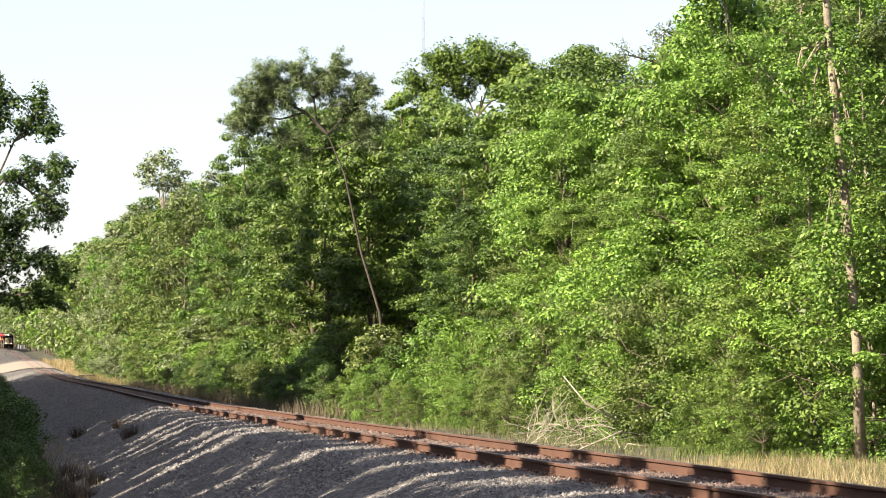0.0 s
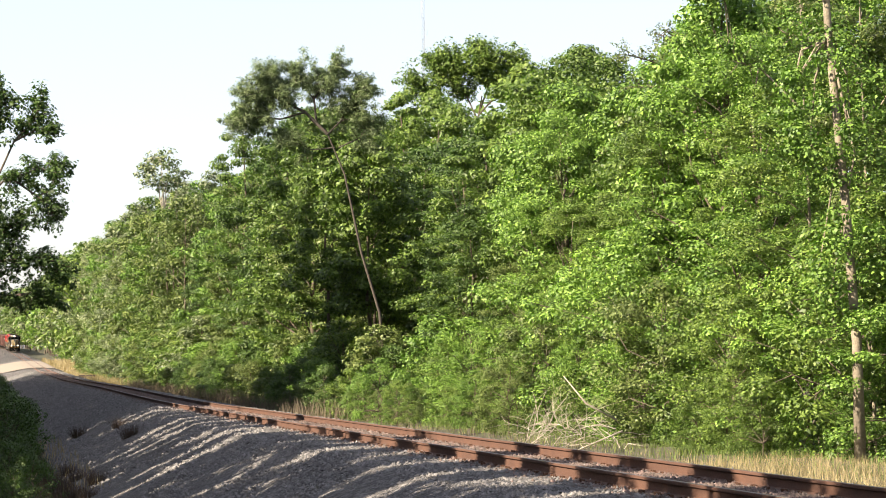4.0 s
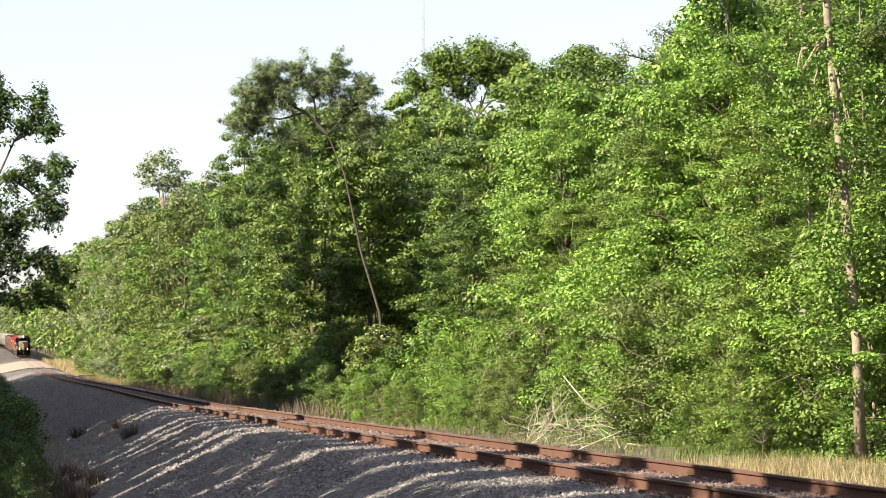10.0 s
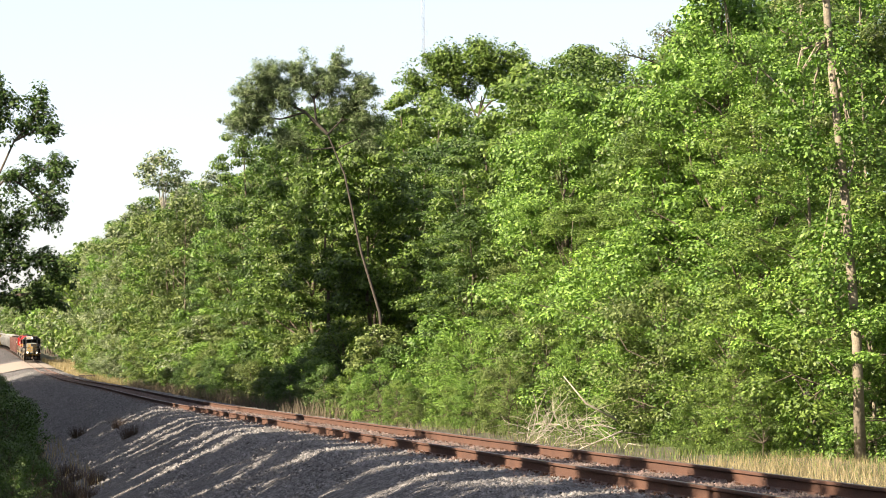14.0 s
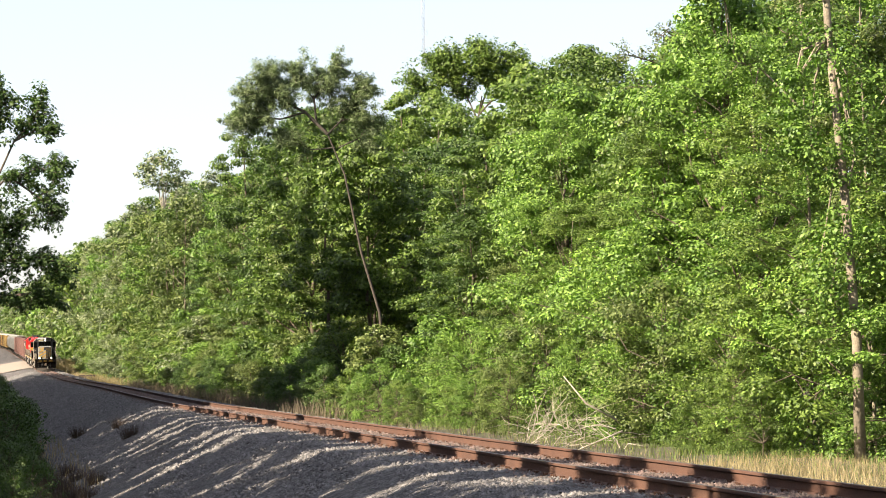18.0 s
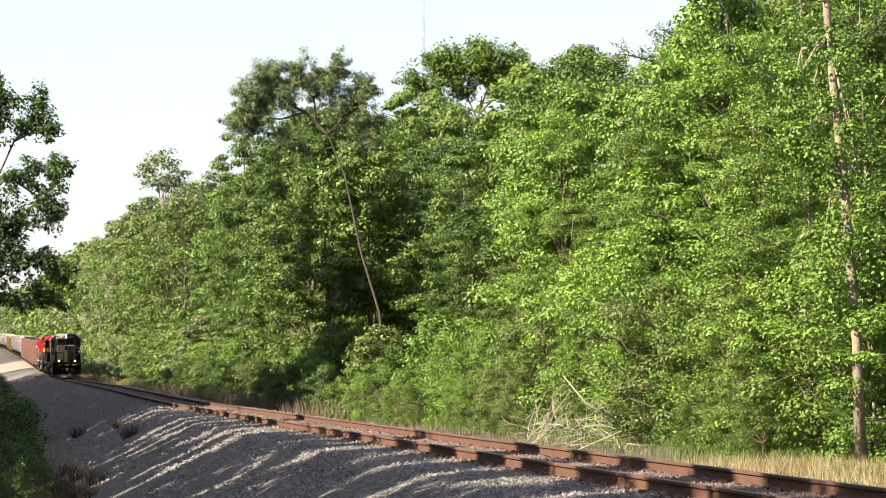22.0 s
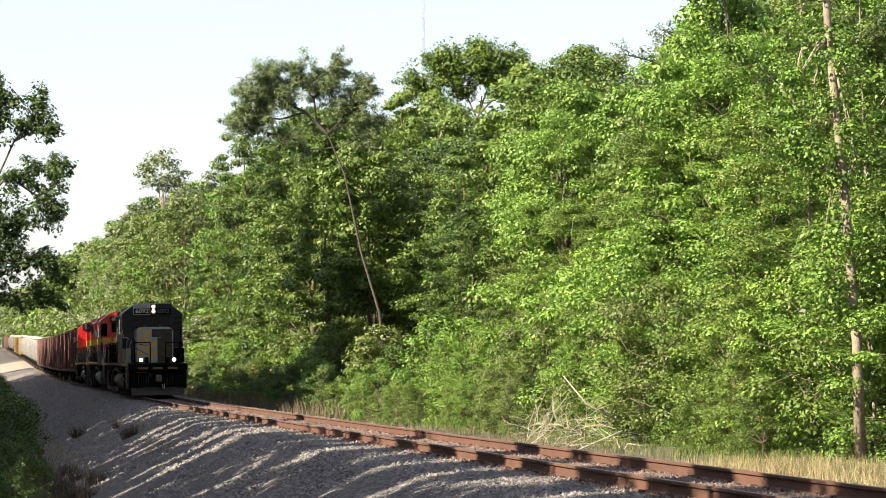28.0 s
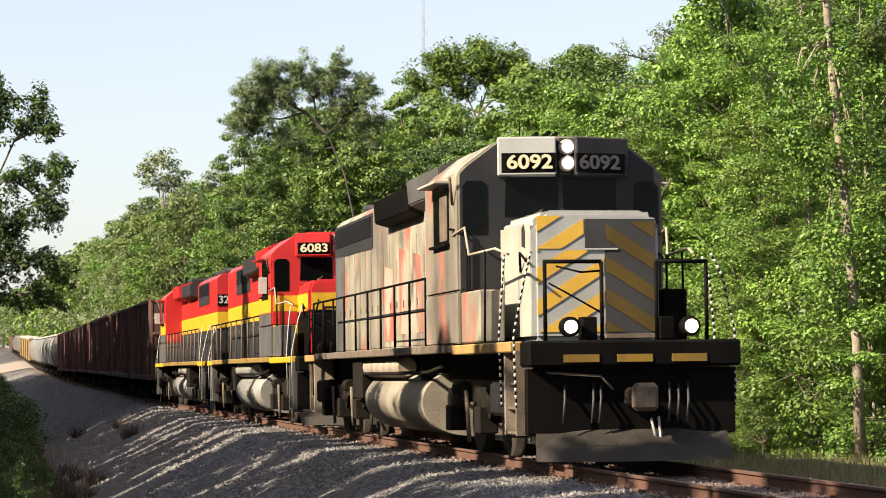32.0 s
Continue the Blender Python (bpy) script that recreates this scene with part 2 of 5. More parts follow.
def build_track():
    root = new("track")
    tagged(root, "rusty single railway track on wooden ties and ballast", "track", kind="structure")
    ss = np.concatenate([np.arange(-60, 120, 2.0), np.arange(120, 900, 6.0)])
    prof = rail_profile()
    n = len(prof)
    for side in (-1, 1):
        vs, fs, slots = [], [], []
        for s in ss:
            wob = 0.006 * math.sin(s * 0.7 + side) + 0.004 * math.sin(s * 0.31)
            vs += [on_track(s, side * 0.7525 + a + wob, b - 0.172) for a, b in prof]
        for i in range(len(ss) - 1):
            for k in range(n):
                k2 = (k + 1) % n
                fs.append((i * n + k, i * n + k2, (i + 1) * n + k2, (i + 1) * n + k))
                slots.append(1 if k == 6 else 0)
        part("rail", mesh_of("rail", vs, fs, RUST, HEAD, slots=slots), None, root, "rust-orange steel rail with a worn head")
    # ties: the nearest are pieces of their own, with plates and spikes
    rng = np.random.RandomState(5)
    shapes = []
    for k in range(4):
        bm = bmesh.new()
        box(bm, (-1.30, -0.115, -0.19), (1.30, 0.115, 0.0))
        bmesh.ops.bevel(bm, geom=bm.edges[:], offset=0.014, segments=1, affect="EDGES")
        for v in bm.verts:
            v.co += Vector(rng.uniform(-0.012, 0.012, 3))
        me = bpy.data.meshes.new("tie")
        bm.to_mesh(me)
        bm.free()
        me.materials.append(TIE)
        shapes.append(me)
    bm = bmesh.new()
    box(bm, (-0.17, -0.095, 0.0), (0.17, 0.095, 0.02))
    for x, y in ((-0.095, 0.05), (-0.095, -0.05), (0.095, 0.05), (0.095, -0.05)):
        box(bm, (x - 0.02, y - 0.016, 0.02), (x + 0.02, y + 0.016, 0.055))
    plate = bpy.data.meshes.new("tie_plate")
    bm.to_mesh(plate)
    bm.free()
    plate.materials.append(IRON)
    far_v, far_f = [], []
    for k, s in enumerate(np.arange(-24, 420, 0.52)):
        s += rng.uniform(-0.03, 0.03)
        m = Matrix.Translation(on_track(s, rng.uniform(-0.05, 0.05), -0.192)) @ pose(0, 0, 0, 0, 0, math.degrees(float(np.interp(s, TS, TH))) + rng.uniform(-1.2, 1.2))
        if k < 290:
            tie = part("tie", shapes[k % 4], None, root)
            tie.matrix_basis = m
            if k < 150:
                for side in (-1, 1):
                    pl = part("tie_plate", plate, None, tie)
                    pl.location = (side * 0.7525, 0, 0)
        else:
            b = len(far_v)
            for x, y, z in ((-1.3, -.115, -.19), (1.3, -.115, -.19), (1.3, .115, -.19), (-1.3, .115, -.19), (-1.3, -.115, 0), (1.3, -.115, 0), (1.3, .115, 0), (-1.3, .115, 0)):
                far_v.append(m @ Vector((x, y, z)))
            far_f += [(b + 4, b + 5, b + 6, b + 7), (b, b + 1, b + 5, b + 4), (b + 2, b + 3, b + 7, b + 6), (b + 1, b + 2, b + 6, b + 5), (b + 3, b, b + 4, b + 7)]
    tagged(part("ties", mesh_of("ties", far_v, far_f, TIE), None, root), kind="stuff")


build_track()


def build_ballast():
    """Loose crushed stone over the bank."""
    rng = np.random.RandomState(8)
    n = 165000
    s = -6 + 300 * rng.uniform(0, 1, n) ** 2.6
    w = rng.uniform(-6.1, 3.0, n)
    w = np.where(np.abs(w) < 1.5, w * rng.uniform(0.3, 1, n), w)
    th = np.interp(s, TS, TH)
    x, y = np.interp(s, TS, TX) + np.cos(th) * w, np.interp(s, TS, TY) + np.sin(th) * w
    z = np.array([ground_z(a, b) for a, b in zip(s, w)])
    r = rng.uniform(0.014, 0.037, n) * (1 + s / 170)
    octa = np.array([(1, 0, 0), (0, 1, 0), (-1, 0, 0), (0, -1, 0), (0, 0, 1)], float)
    v = octa[None] * r[:, None, None] * rng.uniform(0.6, 1.25, (n, 5, 1)) + rng.normal(0, 0.25, (n, 5, 3)) * r[:, None, None]
    v += np.stack([x, y, z + r * rng.uniform(-0.4, 0.25, n)], axis=1)[:, None, :]
    tri = np.array([(0, 1, 4), (1, 2, 4), (2, 3, 4), (3, 0, 4)])
    f = (np.arange(n)[:, None, None] * 5 + tri[None]).reshape(-1, 3)
    me = fast_mesh("ballast", v.reshape(-1, 3), f, STONE)
    me.materials.append(STONE_RUSTY)       # brake dust and rust lie between the rails
    me.polygons.foreach_set("material_index", np.repeat((np.abs(w) + rng.normal(0, 0.25, n) < 1.05).astype(np.int32), 4))
    ob = new("ballast", me)
    tagged(ob, "loose grey crushed stone, rust-stained between the rails", "ballast", kind="stuff")


build_ballast()


def build_crossing():
    """Pale dirt track that crosses the rails, widened to paint in sunlit ground, with old ties stacked beside it."""
    vs, fs = [], []
    ws = [-40, -25, -16, -12, -10, -8, -6.8, -5.9, -5, -4, -3.2, -2.6, -2.2, -1.5, -0.85, -0.66, 0, 0.66, 0.85, 1.5, 2.3, 3, 3.9, 5, 6.5, 8, 10, 14]
    ss = np.arange(325, 401, 5.0)
    for s in ss:
        for w in ws:
            p = on_track(s, w, -0.03)
            vs.append((p.x, p.y, p.z if abs(w) < 0.7 else ground_z(s, w) + (0.15 if abs(w) > 7 else 0.08)))
    k = len(ws)
    for i in range(len(ss) - 1):
        for j in range(k - 1):
            fs.append((i * k + j, i * k + j + 1, (i + 1) * k + j + 1, (i + 1) * k + j))
    tagged(new("road", mesh_of("road", vs, fs, DIRT)), "pale sandy dirt road crossing the railway, widened as sunlit ground", "road", kind="structure")
    root = new("tie_stack")
    tagged(root, "low stack of old dark railway ties in the grass", "tie stack")
    p = on_track(252, 4.0)
    root.matrix_basis = Matrix.Translation((p.x, p.y, ground_z(252, 4.0))) @ Matrix.Scale(0.8, 4)
    for layer in range(3):
        for k in range(3):
            bm = bmesh.new()
            box(bm, (-1.25, -0.5 + k * 0.34, layer * 0.27), (1.25, -0.24 + k * 0.34, layer * 0.27 + 0.25))
            bmesh.ops.bevel(bm, geom=bm.edges[:], offset=0.02, segments=1, affect="EDGES")
            part("old_tie", bm, TIE, root)
    post = new("marker_post")
    tagged(post, "small white marker plate on a thin post", "marker post")
    p = on_track(330, 5.6)
    post.matrix_basis = Matrix.Translation((p.x, p.y, ground_z(330, 5.6)))
    bm = bmesh.new()
    tube(bm, [(0, 0, -0.2), (0, 0, 2.4)], [0.05, 0.05], 8)
    part("pole", bm, IRON, post)
    bm = bmesh.new()
    box(bm, (-0.25, -0.07, 1.9), (0.25, -0.05, 2.5))
    part("plate", bm, material("white_sign_plate", (0.75, 0.75, 0.72), 0.5), post)


build_crossing()
# ---- trees ----
def leaves(rng, centres, radii, per, size, flat=0.65, droop=0.25, up=0.8, simple=False, broad=0.42):
    """Folded leaf blades scattered round clump centres: vertex and face arrays."""
    centres, radii = np.asarray(centres, float), np.asarray(radii, float)
    n = len(centres) * per
    c = np.repeat(centres, per, axis=0)
    r = np.repeat(radii, per)
    d = rng.normal(size=(n, 3))
    d /= np.linalg.norm(d, axis=1)[:, None]
    rad = r * rng.uniform(0.12, 1.0, n) ** 0.45
    p = c + d * rad[:, None] * np.array([1, 1, flat])
    nrm = d * 0.9 + np.array([0, 0, up]) + rng.normal(size=(n, 3)) * 0.38
    nrm /= np.linalg.norm(nrm, axis=1)[:, None]
    ax = rng.normal(size=(n, 3)) + d * 0.7 - np.array([0, 0, droop])
    ax -= nrm * np.sum(ax * nrm, axis=1)[:, None]
    ax /= np.linalg.norm(ax, axis=1)[:, None]
    sd = np.cross(nrm, ax)
    ln = size * rng.uniform(0.65, 1.3, n)[:, None]
    if simple:                          # one pointed blade a leaf
        v = np.stack([p - ax * ln * 0.42 + sd * ln * broad, p + ax * ln * 0.62, p - ax * ln * 0.30 - sd * ln * broad], axis=1).reshape(-1, 3)
        return v, np.arange(n * 3).reshape(n, 3)
    fold = nrm * ln * 0.10
    v = np.stack([p - ax * ln * 0.5, p + sd * ln * 0.35 + fold - ax * ln * 0.05, p + ax * ln * 0.5 - fold, p - sd * ln * 0.35 + fold - ax * ln * 0.05], axis=1).reshape(-1, 3)
    f = np.arange(n * 4).reshape(n, 4)
    return v, f


def crown_clumps(rng, height, base, radius, n, top_sharp=1.0, low_full=0.7, lobes=4):
    """Clump centres of an uneven crown on the z axis, densest near its outside."""
    ph, amp = rng.uniform(0, 6.28, lobes), rng.uniform(0.1, 0.3, lobes)
    out = []
    while len(out) < n:
        h = rng.uniform(0, 1) ** 0.85
        prof = (low_full + (1 - low_full) * min(1, h * 3)) * (1 - h ** (3.2 * top_sharp)) ** 0.6
        a = rng.uniform(0, 6.28)
        lobe = 1 + sum(amp[i] * math.sin((i + 1) * a + ph[i] + 5 * h) for i in range(lobes)) * 0.6
        q = math.sqrt(rng.uniform(0.12, 1))
        r = radius * prof * lobe * q
        out.append((r * math.cos(a), r * math.sin(a), base + h * (height - base)))
    return out


def woody(rng, height, r0, clumps, limbs, wander=0.3, start=0.25, lean=(0, 0), sides=8, cap=True):
    """Trunk mesh with limbs that reach for some of the clumps."""
    bm = bmesh.new()
    n = 7
    pts = [Vector((lean[0] * (i / n) ** 1.3 * height + rng.normal() * wander * 0.3 * (i > 0), lean[1] * (i / n) ** 1.3 * height + rng.normal() * wander * 0.3 * (i > 0), height * 0.93 * i / n)) for i in range(n + 1)]
    rad = [r0 * (1.25 if i == 0 else 1) * (1 - 0.88 * i / n) for i in range(n + 1)]
    tube(bm, pts, rad, sides, cap)
    for k in range(min(limbs, len(clumps))):
        c = Vector(clumps[int(k * len(clumps) / limbs)])
        t = min(0.9, max(start, (c.z / height) - rng.uniform(0.10, 0.25)))
        i = t * n
        p = pts[int(i)].lerp(pts[min(n, int(i) + 1)], i - int(i))
        q = p.lerp(c, 0.55) + Vector((rng.normal() * 0.2, rng.normal() * 0.2, rng.uniform(-0.1, 0.5)))
        rr = max(0.025, rad[int(i)] * 0.42)
        tube(bm, [p, q, c], [rr, rr * 0.6, 0.012], 5, False)
    return bm


def tree(name, label, category, group, rng, height, radius, base, n, per, size, leaf, bark=None, r0=0.16, limbs=14, flat=0.6,
         clump=(0.7, 1.2), lean=(0, 0), top_sharp=1.0, low_full=0.7, up=0.8, simple=False):
    """A tree or bush with its trunk and its leafy crown."""
    root = new(name)
    tagged(root, label, category, group)
    cl = crown_clumps(rng, height, base, radius, n, top_sharp, low_full)
    cl = [(x + lean[0] * (z / height) ** 1.3 * height, y + lean[1] * (z / height) ** 1.3 * height, z) for x, y, z in cl]
    part("trunk", woody(rng, height, r0, cl, limbs, lean=lean), bark or BARK, root)
    v, f = leaves(rng, cl, rng.uniform(*clump, len(cl)), per, size, flat, up=up, simple=simple)
    v[:, 2] = np.maximum(v[:, 2], 0.02)
    part("crown", fast_mesh("crown", v, f, leaf), None, root)
    return root


def hold(ob, s, w, turn=0.0, size=1.0, sink=0.08):
    """Pose on the ground at a stretch of the line."""
    p = on_track(s, w)
    return Matrix.Translation((p.x, p.y, ground_z(s, w) - sink)) @ pose(0, 0, 0, 0, 0, turn) @ Matrix.Scale(size, 4)


def again(ob, m):
    """A copy of a scaled thing, at the full pose m."""
    k = ob.scale
    return copy_thing(ob, m @ Matrix.Diagonal((1 / k.x, 1 / k.y, 1 / k.z, 1)))


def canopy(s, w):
    """Height of the wood's top at a place, fitted along the camera's view rays to the seen skyline."""
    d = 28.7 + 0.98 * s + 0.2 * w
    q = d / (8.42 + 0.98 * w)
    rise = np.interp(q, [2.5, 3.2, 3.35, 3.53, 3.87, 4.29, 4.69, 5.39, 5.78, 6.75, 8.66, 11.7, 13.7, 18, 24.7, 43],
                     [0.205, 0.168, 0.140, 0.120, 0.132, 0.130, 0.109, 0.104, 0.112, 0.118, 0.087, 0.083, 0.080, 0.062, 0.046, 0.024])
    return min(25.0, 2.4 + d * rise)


TREE_LABELS = {"mid": (LEAF_MID, "tall broadleaf tree with dense mid-green leaves at the wood's edge"),
               "bright": (LEAF_BRIGHT, "tall broadleaf tree with fresh bright green leaves in the wood"),
               "dark": (LEAF_DARK, "tall broadleaf tree with deep green leaves in the wood"),
               "olive": (LEAF_OLIVE, "slim broadleaf tree with olive-green leaves in the wood"),
               "pale": (LEAF_PALE, "broadleaf tree with pale grey-green leaves beside the railway")}


def build_wood():
    rng = np.random.RandomState(11)
    kinds = list(TREE_LABELS)
    close, near, far, bush, shrub = {}, {}, {}, {}, {}
    for k in kinds:
        leaf, label = TREE_LABELS[k]
        close[k] = [tree("tree", label, "tree", "trees of the wood", rng, 16, 3.9, 1.2, 140, 390, 0.088, leaf, limbs=26, flat=0.5, clump=(0.4, 0.85), up=0.6, simple=True)] if k != "pale" else []
        near[k] = [tree("tree", label, "tree", "trees of the wood", rng, 16, 3.7 + 0.5 * i, 1.6, 96, 200, 0.15, leaf, limbs=14, flat=0.42, clump=(0.6, 1.1), up=0.75, simple=True) for i in range(1 if k in ("pale", "olive") else 2)]
        low = label.split(" leaves")[0].replace("tall broadleaf tree", "leafy bush").replace("slim broadleaf tree", "leafy bush").replace("broadleaf tree", "leafy bush") + " leaves in the undergrowth"
        shrub[k] = [tree("bush", low, "bush", "undergrowth of the wood", rng, 5, 2.3, 0.2, 54, 260, 0.082, leaf, r0=0.05, limbs=20, flat=0.55, simple=True, clump=(0.35, 0.7), low_full=0.9)]
        bush[k] = [tree("bush", low, "bush", "undergrowth of the wood", rng, 5, 2.2, 0.2, 42, 150, 0.14, leaf, r0=0.05, limbs=10, simple=True, clump=(0.5, 0.8), low_full=0.9)]
        # far trees: arrays, to be stood as single trees or joined into the distant wood
        cl = crown_clumps(rng, 18, 1.8, 4.3, 66)
        v, f = leaves(rng, cl, rng.uniform(0.8, 1.4, len(cl)), 22, 0.60, 0.6, simple=True)
        fine = leaves(rng, cl, rng.uniform(0.7, 1.2, len(cl)), 120, 0.23, 0.6, simple=True)
        bm = woody(rng, 18, 0.16, cl, 10, cap=False)
        trunk = bpy.data.meshes.new("trunk")
        bmesh.ops.triangulate(bm, faces=bm.faces[:])
        bm.to_mesh(trunk)
        bm.free()
        trunk.materials.append(BARK)
        tv = np.array([p.co[:] for p in trunk.vertices])
        tf = np.array([p.vertices[:] for p in trunk.polygons])
        root = new("tree")
        tagged(root, label, "tree", "trees of the wood")
        part("trunk", trunk, None, root)
        part("crown", fast_mesh("crown", *fine, leaf), None, root)
        far[k] = ([root], v, f, tv, tf)
    used = set()
    distant = []

    def put(pool, kind, s, w, h, wide=1.0):
        tall = 16 if pool is near or pool is close else 18 if pool is far else 5
        protos = pool[kind][0] if pool is far else pool[kind]
        ob = protos[rng.randint(len(protos))]
        m = hold(ob, s, w, rng.uniform(0, 360), h / tall) @ Matrix.Diagonal((wide, wide, 1, 1))
        if ob.name in used:
            again(ob, m)
        else:
            used.add(ob.name)
            ob.matrix_basis = m

    def join(kind, s, w, h, wide=1.0):
        distant.append((kind, hold(None, s, w, rng.uniform(0, 360), h / 18) @ Matrix.Diagonal((wide, wide, 1, 1))))

    # pale kinds grow commoner far off, in place of distance haze
    def pick(s):
        # the large deep green share at s 69 to 92 paints in the hollow's shade
        p = [0.34, 0.46, 0.0, 0.20, 0.0] if s < 42 else [0.40, 0.32, 0.08, 0.20, 0.0] if s < 60 else [0.40, 0.2, 0.26, 0.14, 0.0] if s < 69 else [0.15, 0.03, 0.74, 0.08, 0.0] if s < 92 else [0.36, 0.16, 0.26, 0.22, 0.0] if s < 138 else [0.3, 0.1, 0.4, 0.2, 0.0] if s < 150 else [0.3, 0.2, 0.12, 0.23, 0.15] if s < 200 else [0.2, 0.15, 0.05, 0.25, 0.35]
        return kinds[rng.choice(5, p=p)]

    # edge of the wood: bushes, then small trees, then full height behind
    for s in np.arange(10, 150, 2.3):
        put(shrub if s < 60 else bush, pick(s), s + rng.uniform(-1, 1), rng.uniform(9.7, 10.6) if 7 < s < 20 else rng.uniform(8.3, 9.8), rng.uniform(2.2, 4.4))
    for s in np.arange(20, 165, 2.1):
        if not 22 < s < 32:                  # the fallen branches lie here
            put(shrub if s < 60 else bush, pick(s), s + rng.uniform(-0.8, 0.8), rng.uniform(5.6, 7.2) + (0.9 if s < 50 else 0), rng.uniform(1.2, 2.6))
    for s in np.arange(17, 46, 2.6):     # fresh growth in front of the nearest trees
        put(shrub, "bright" if rng.rand() < 0.6 else "mid", s, rng.uniform(9.6, 10.8), rng.uniform(3.6, 6.2))
    for s in np.arange(18, 23.5, 1.5):
        put(shrub, "bright" if rng.rand() < 0.6 else "mid", s, rng.uniform(6.6, 8.2), rng.uniform(1.1, 1.9))
    for s in (10.5, 13.2, 17.2):
        put(shrub, "bright", s, 9.4, 1.3)
    for s in np.arange(8.6, 170, 3.3):
        if 71 < s < 92:                      # dark hollow behind the leaning pine
            continue
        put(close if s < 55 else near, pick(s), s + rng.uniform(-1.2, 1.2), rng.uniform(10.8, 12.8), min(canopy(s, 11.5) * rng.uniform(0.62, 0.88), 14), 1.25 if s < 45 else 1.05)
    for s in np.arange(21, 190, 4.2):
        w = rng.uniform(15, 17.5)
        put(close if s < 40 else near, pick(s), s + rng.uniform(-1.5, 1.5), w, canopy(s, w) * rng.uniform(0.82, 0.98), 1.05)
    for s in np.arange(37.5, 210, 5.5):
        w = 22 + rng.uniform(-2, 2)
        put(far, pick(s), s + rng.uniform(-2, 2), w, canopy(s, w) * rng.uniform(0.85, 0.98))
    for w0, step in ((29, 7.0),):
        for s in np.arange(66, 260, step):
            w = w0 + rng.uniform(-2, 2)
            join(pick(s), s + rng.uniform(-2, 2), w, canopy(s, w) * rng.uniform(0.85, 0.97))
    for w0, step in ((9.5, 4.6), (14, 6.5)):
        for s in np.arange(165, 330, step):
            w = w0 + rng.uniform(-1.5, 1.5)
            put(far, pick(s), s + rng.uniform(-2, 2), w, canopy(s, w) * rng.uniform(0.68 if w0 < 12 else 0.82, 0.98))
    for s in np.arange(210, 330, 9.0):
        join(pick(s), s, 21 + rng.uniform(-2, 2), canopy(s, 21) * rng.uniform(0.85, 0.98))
    for s in np.arange(150, 330, 3.4):       # low growth at the foot of the farther trees
        put(bush, pick(s), s, rng.uniform(7.6, 9.0), rng.uniform(3.0, 6.0), 1.3)
    for s in np.arange(328, 470, 4.0):
        join(pick(s), s, rng.uniform(8.0, 10.0), rng.uniform(4.0, 6.5), 1.7)
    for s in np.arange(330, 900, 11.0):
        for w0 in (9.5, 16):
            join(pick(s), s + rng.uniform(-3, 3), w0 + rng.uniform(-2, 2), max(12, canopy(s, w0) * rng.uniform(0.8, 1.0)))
        if s > 420:
            join(pick(s), s + rng.uniform(-3, 3), -11 + rng.uniform(-3, 1), rng.uniform(12, 17))
    vs, fs, slots, base = [], [], [], 0
    for kind, m in distant:
        a = np.array(m)
        _, v, f, tv, tf = far[kind]
        for pts, faces, slot in ((v, f, kinds.index(kind)), (tv, tf, 5)):
            vs.append(pts @ a[:3, :3].T + a[:3, 3])
            fs.append(faces + base)
            slots.append(np.full(len(faces), slot))
            base += len(pts)
    me = fast_mesh("distant_wood", np.concatenate(vs), np.concatenate(fs), TREE_LABELS[kinds[0]][0])
    for k in kinds[1:]:
        me.materials.append(TREE_LABELS[k][0])
    me.materials.append(BARK)
    me.polygons.foreach_set("material_index", np.concatenate(slots).astype(np.int32))
    tagged(new("distant_wood", me), "dense green wood stretching back along the railway", "wood", kind="stuff")
    for k in kinds:                     # prototypes that found no place
        for ob in (*close[k], *near[k], *far[k][0], *bush[k], *shrub[k]):
            if ob.name not in used:
                for c in (*ob.children_recursive, ob):
                    bpy.data.objects.remove(c)


build_wood()


# ---- single trees that stand out ----
def clump_tree(name, label, rng, trunk, radii, blobs, per, size, leaf, bark, limbs=16, flat=0.6, clump=(0.5, 0.9), category="tree"):
    """A tree along a given trunk line, with clumps inside given blobs (centre, half widths, count)."""
    root = new(name)
    tagged(root, label, category)
    bm = bmesh.new()
    tube(bm, trunk, radii, 9)
    pts = []
    for c, half, n in blobs:
        for _ in range(n):
            d = rng.normal(size=3)
            d /= np.linalg.norm(d)
            pts.append(np.array(c) + d * np.array(half) * rng.uniform(0.35, 1.0) ** 0.6)
    tr = [Vector(p) for p in trunk]
    for k in range(limbs):
        c = Vector(pts[rng.randint(len(pts))])
        i = min(range(max(1, len(tr) // 2), len(tr)), key=lambda j: (tr[j] - c).length + (0 if tr[j].z < c.z else 2))
        p = tr[i]
        q = p.lerp(c, 0.5) + Vector((rng.normal() * 0.25, rng.normal() * 0.25, 0.25))
        r = radii[i] * 0.5
        tube(bm, [p, q, c], [r, r * 0.55, 0.012], 5, False)
    part("trunk", bm, bark, root)
    v, f = leaves(rng, pts, rng.uniform(*clump, len(pts)), per, size, flat)
    part("crown", fast_mesh("crown", v, f, leaf), None, root)
    return root


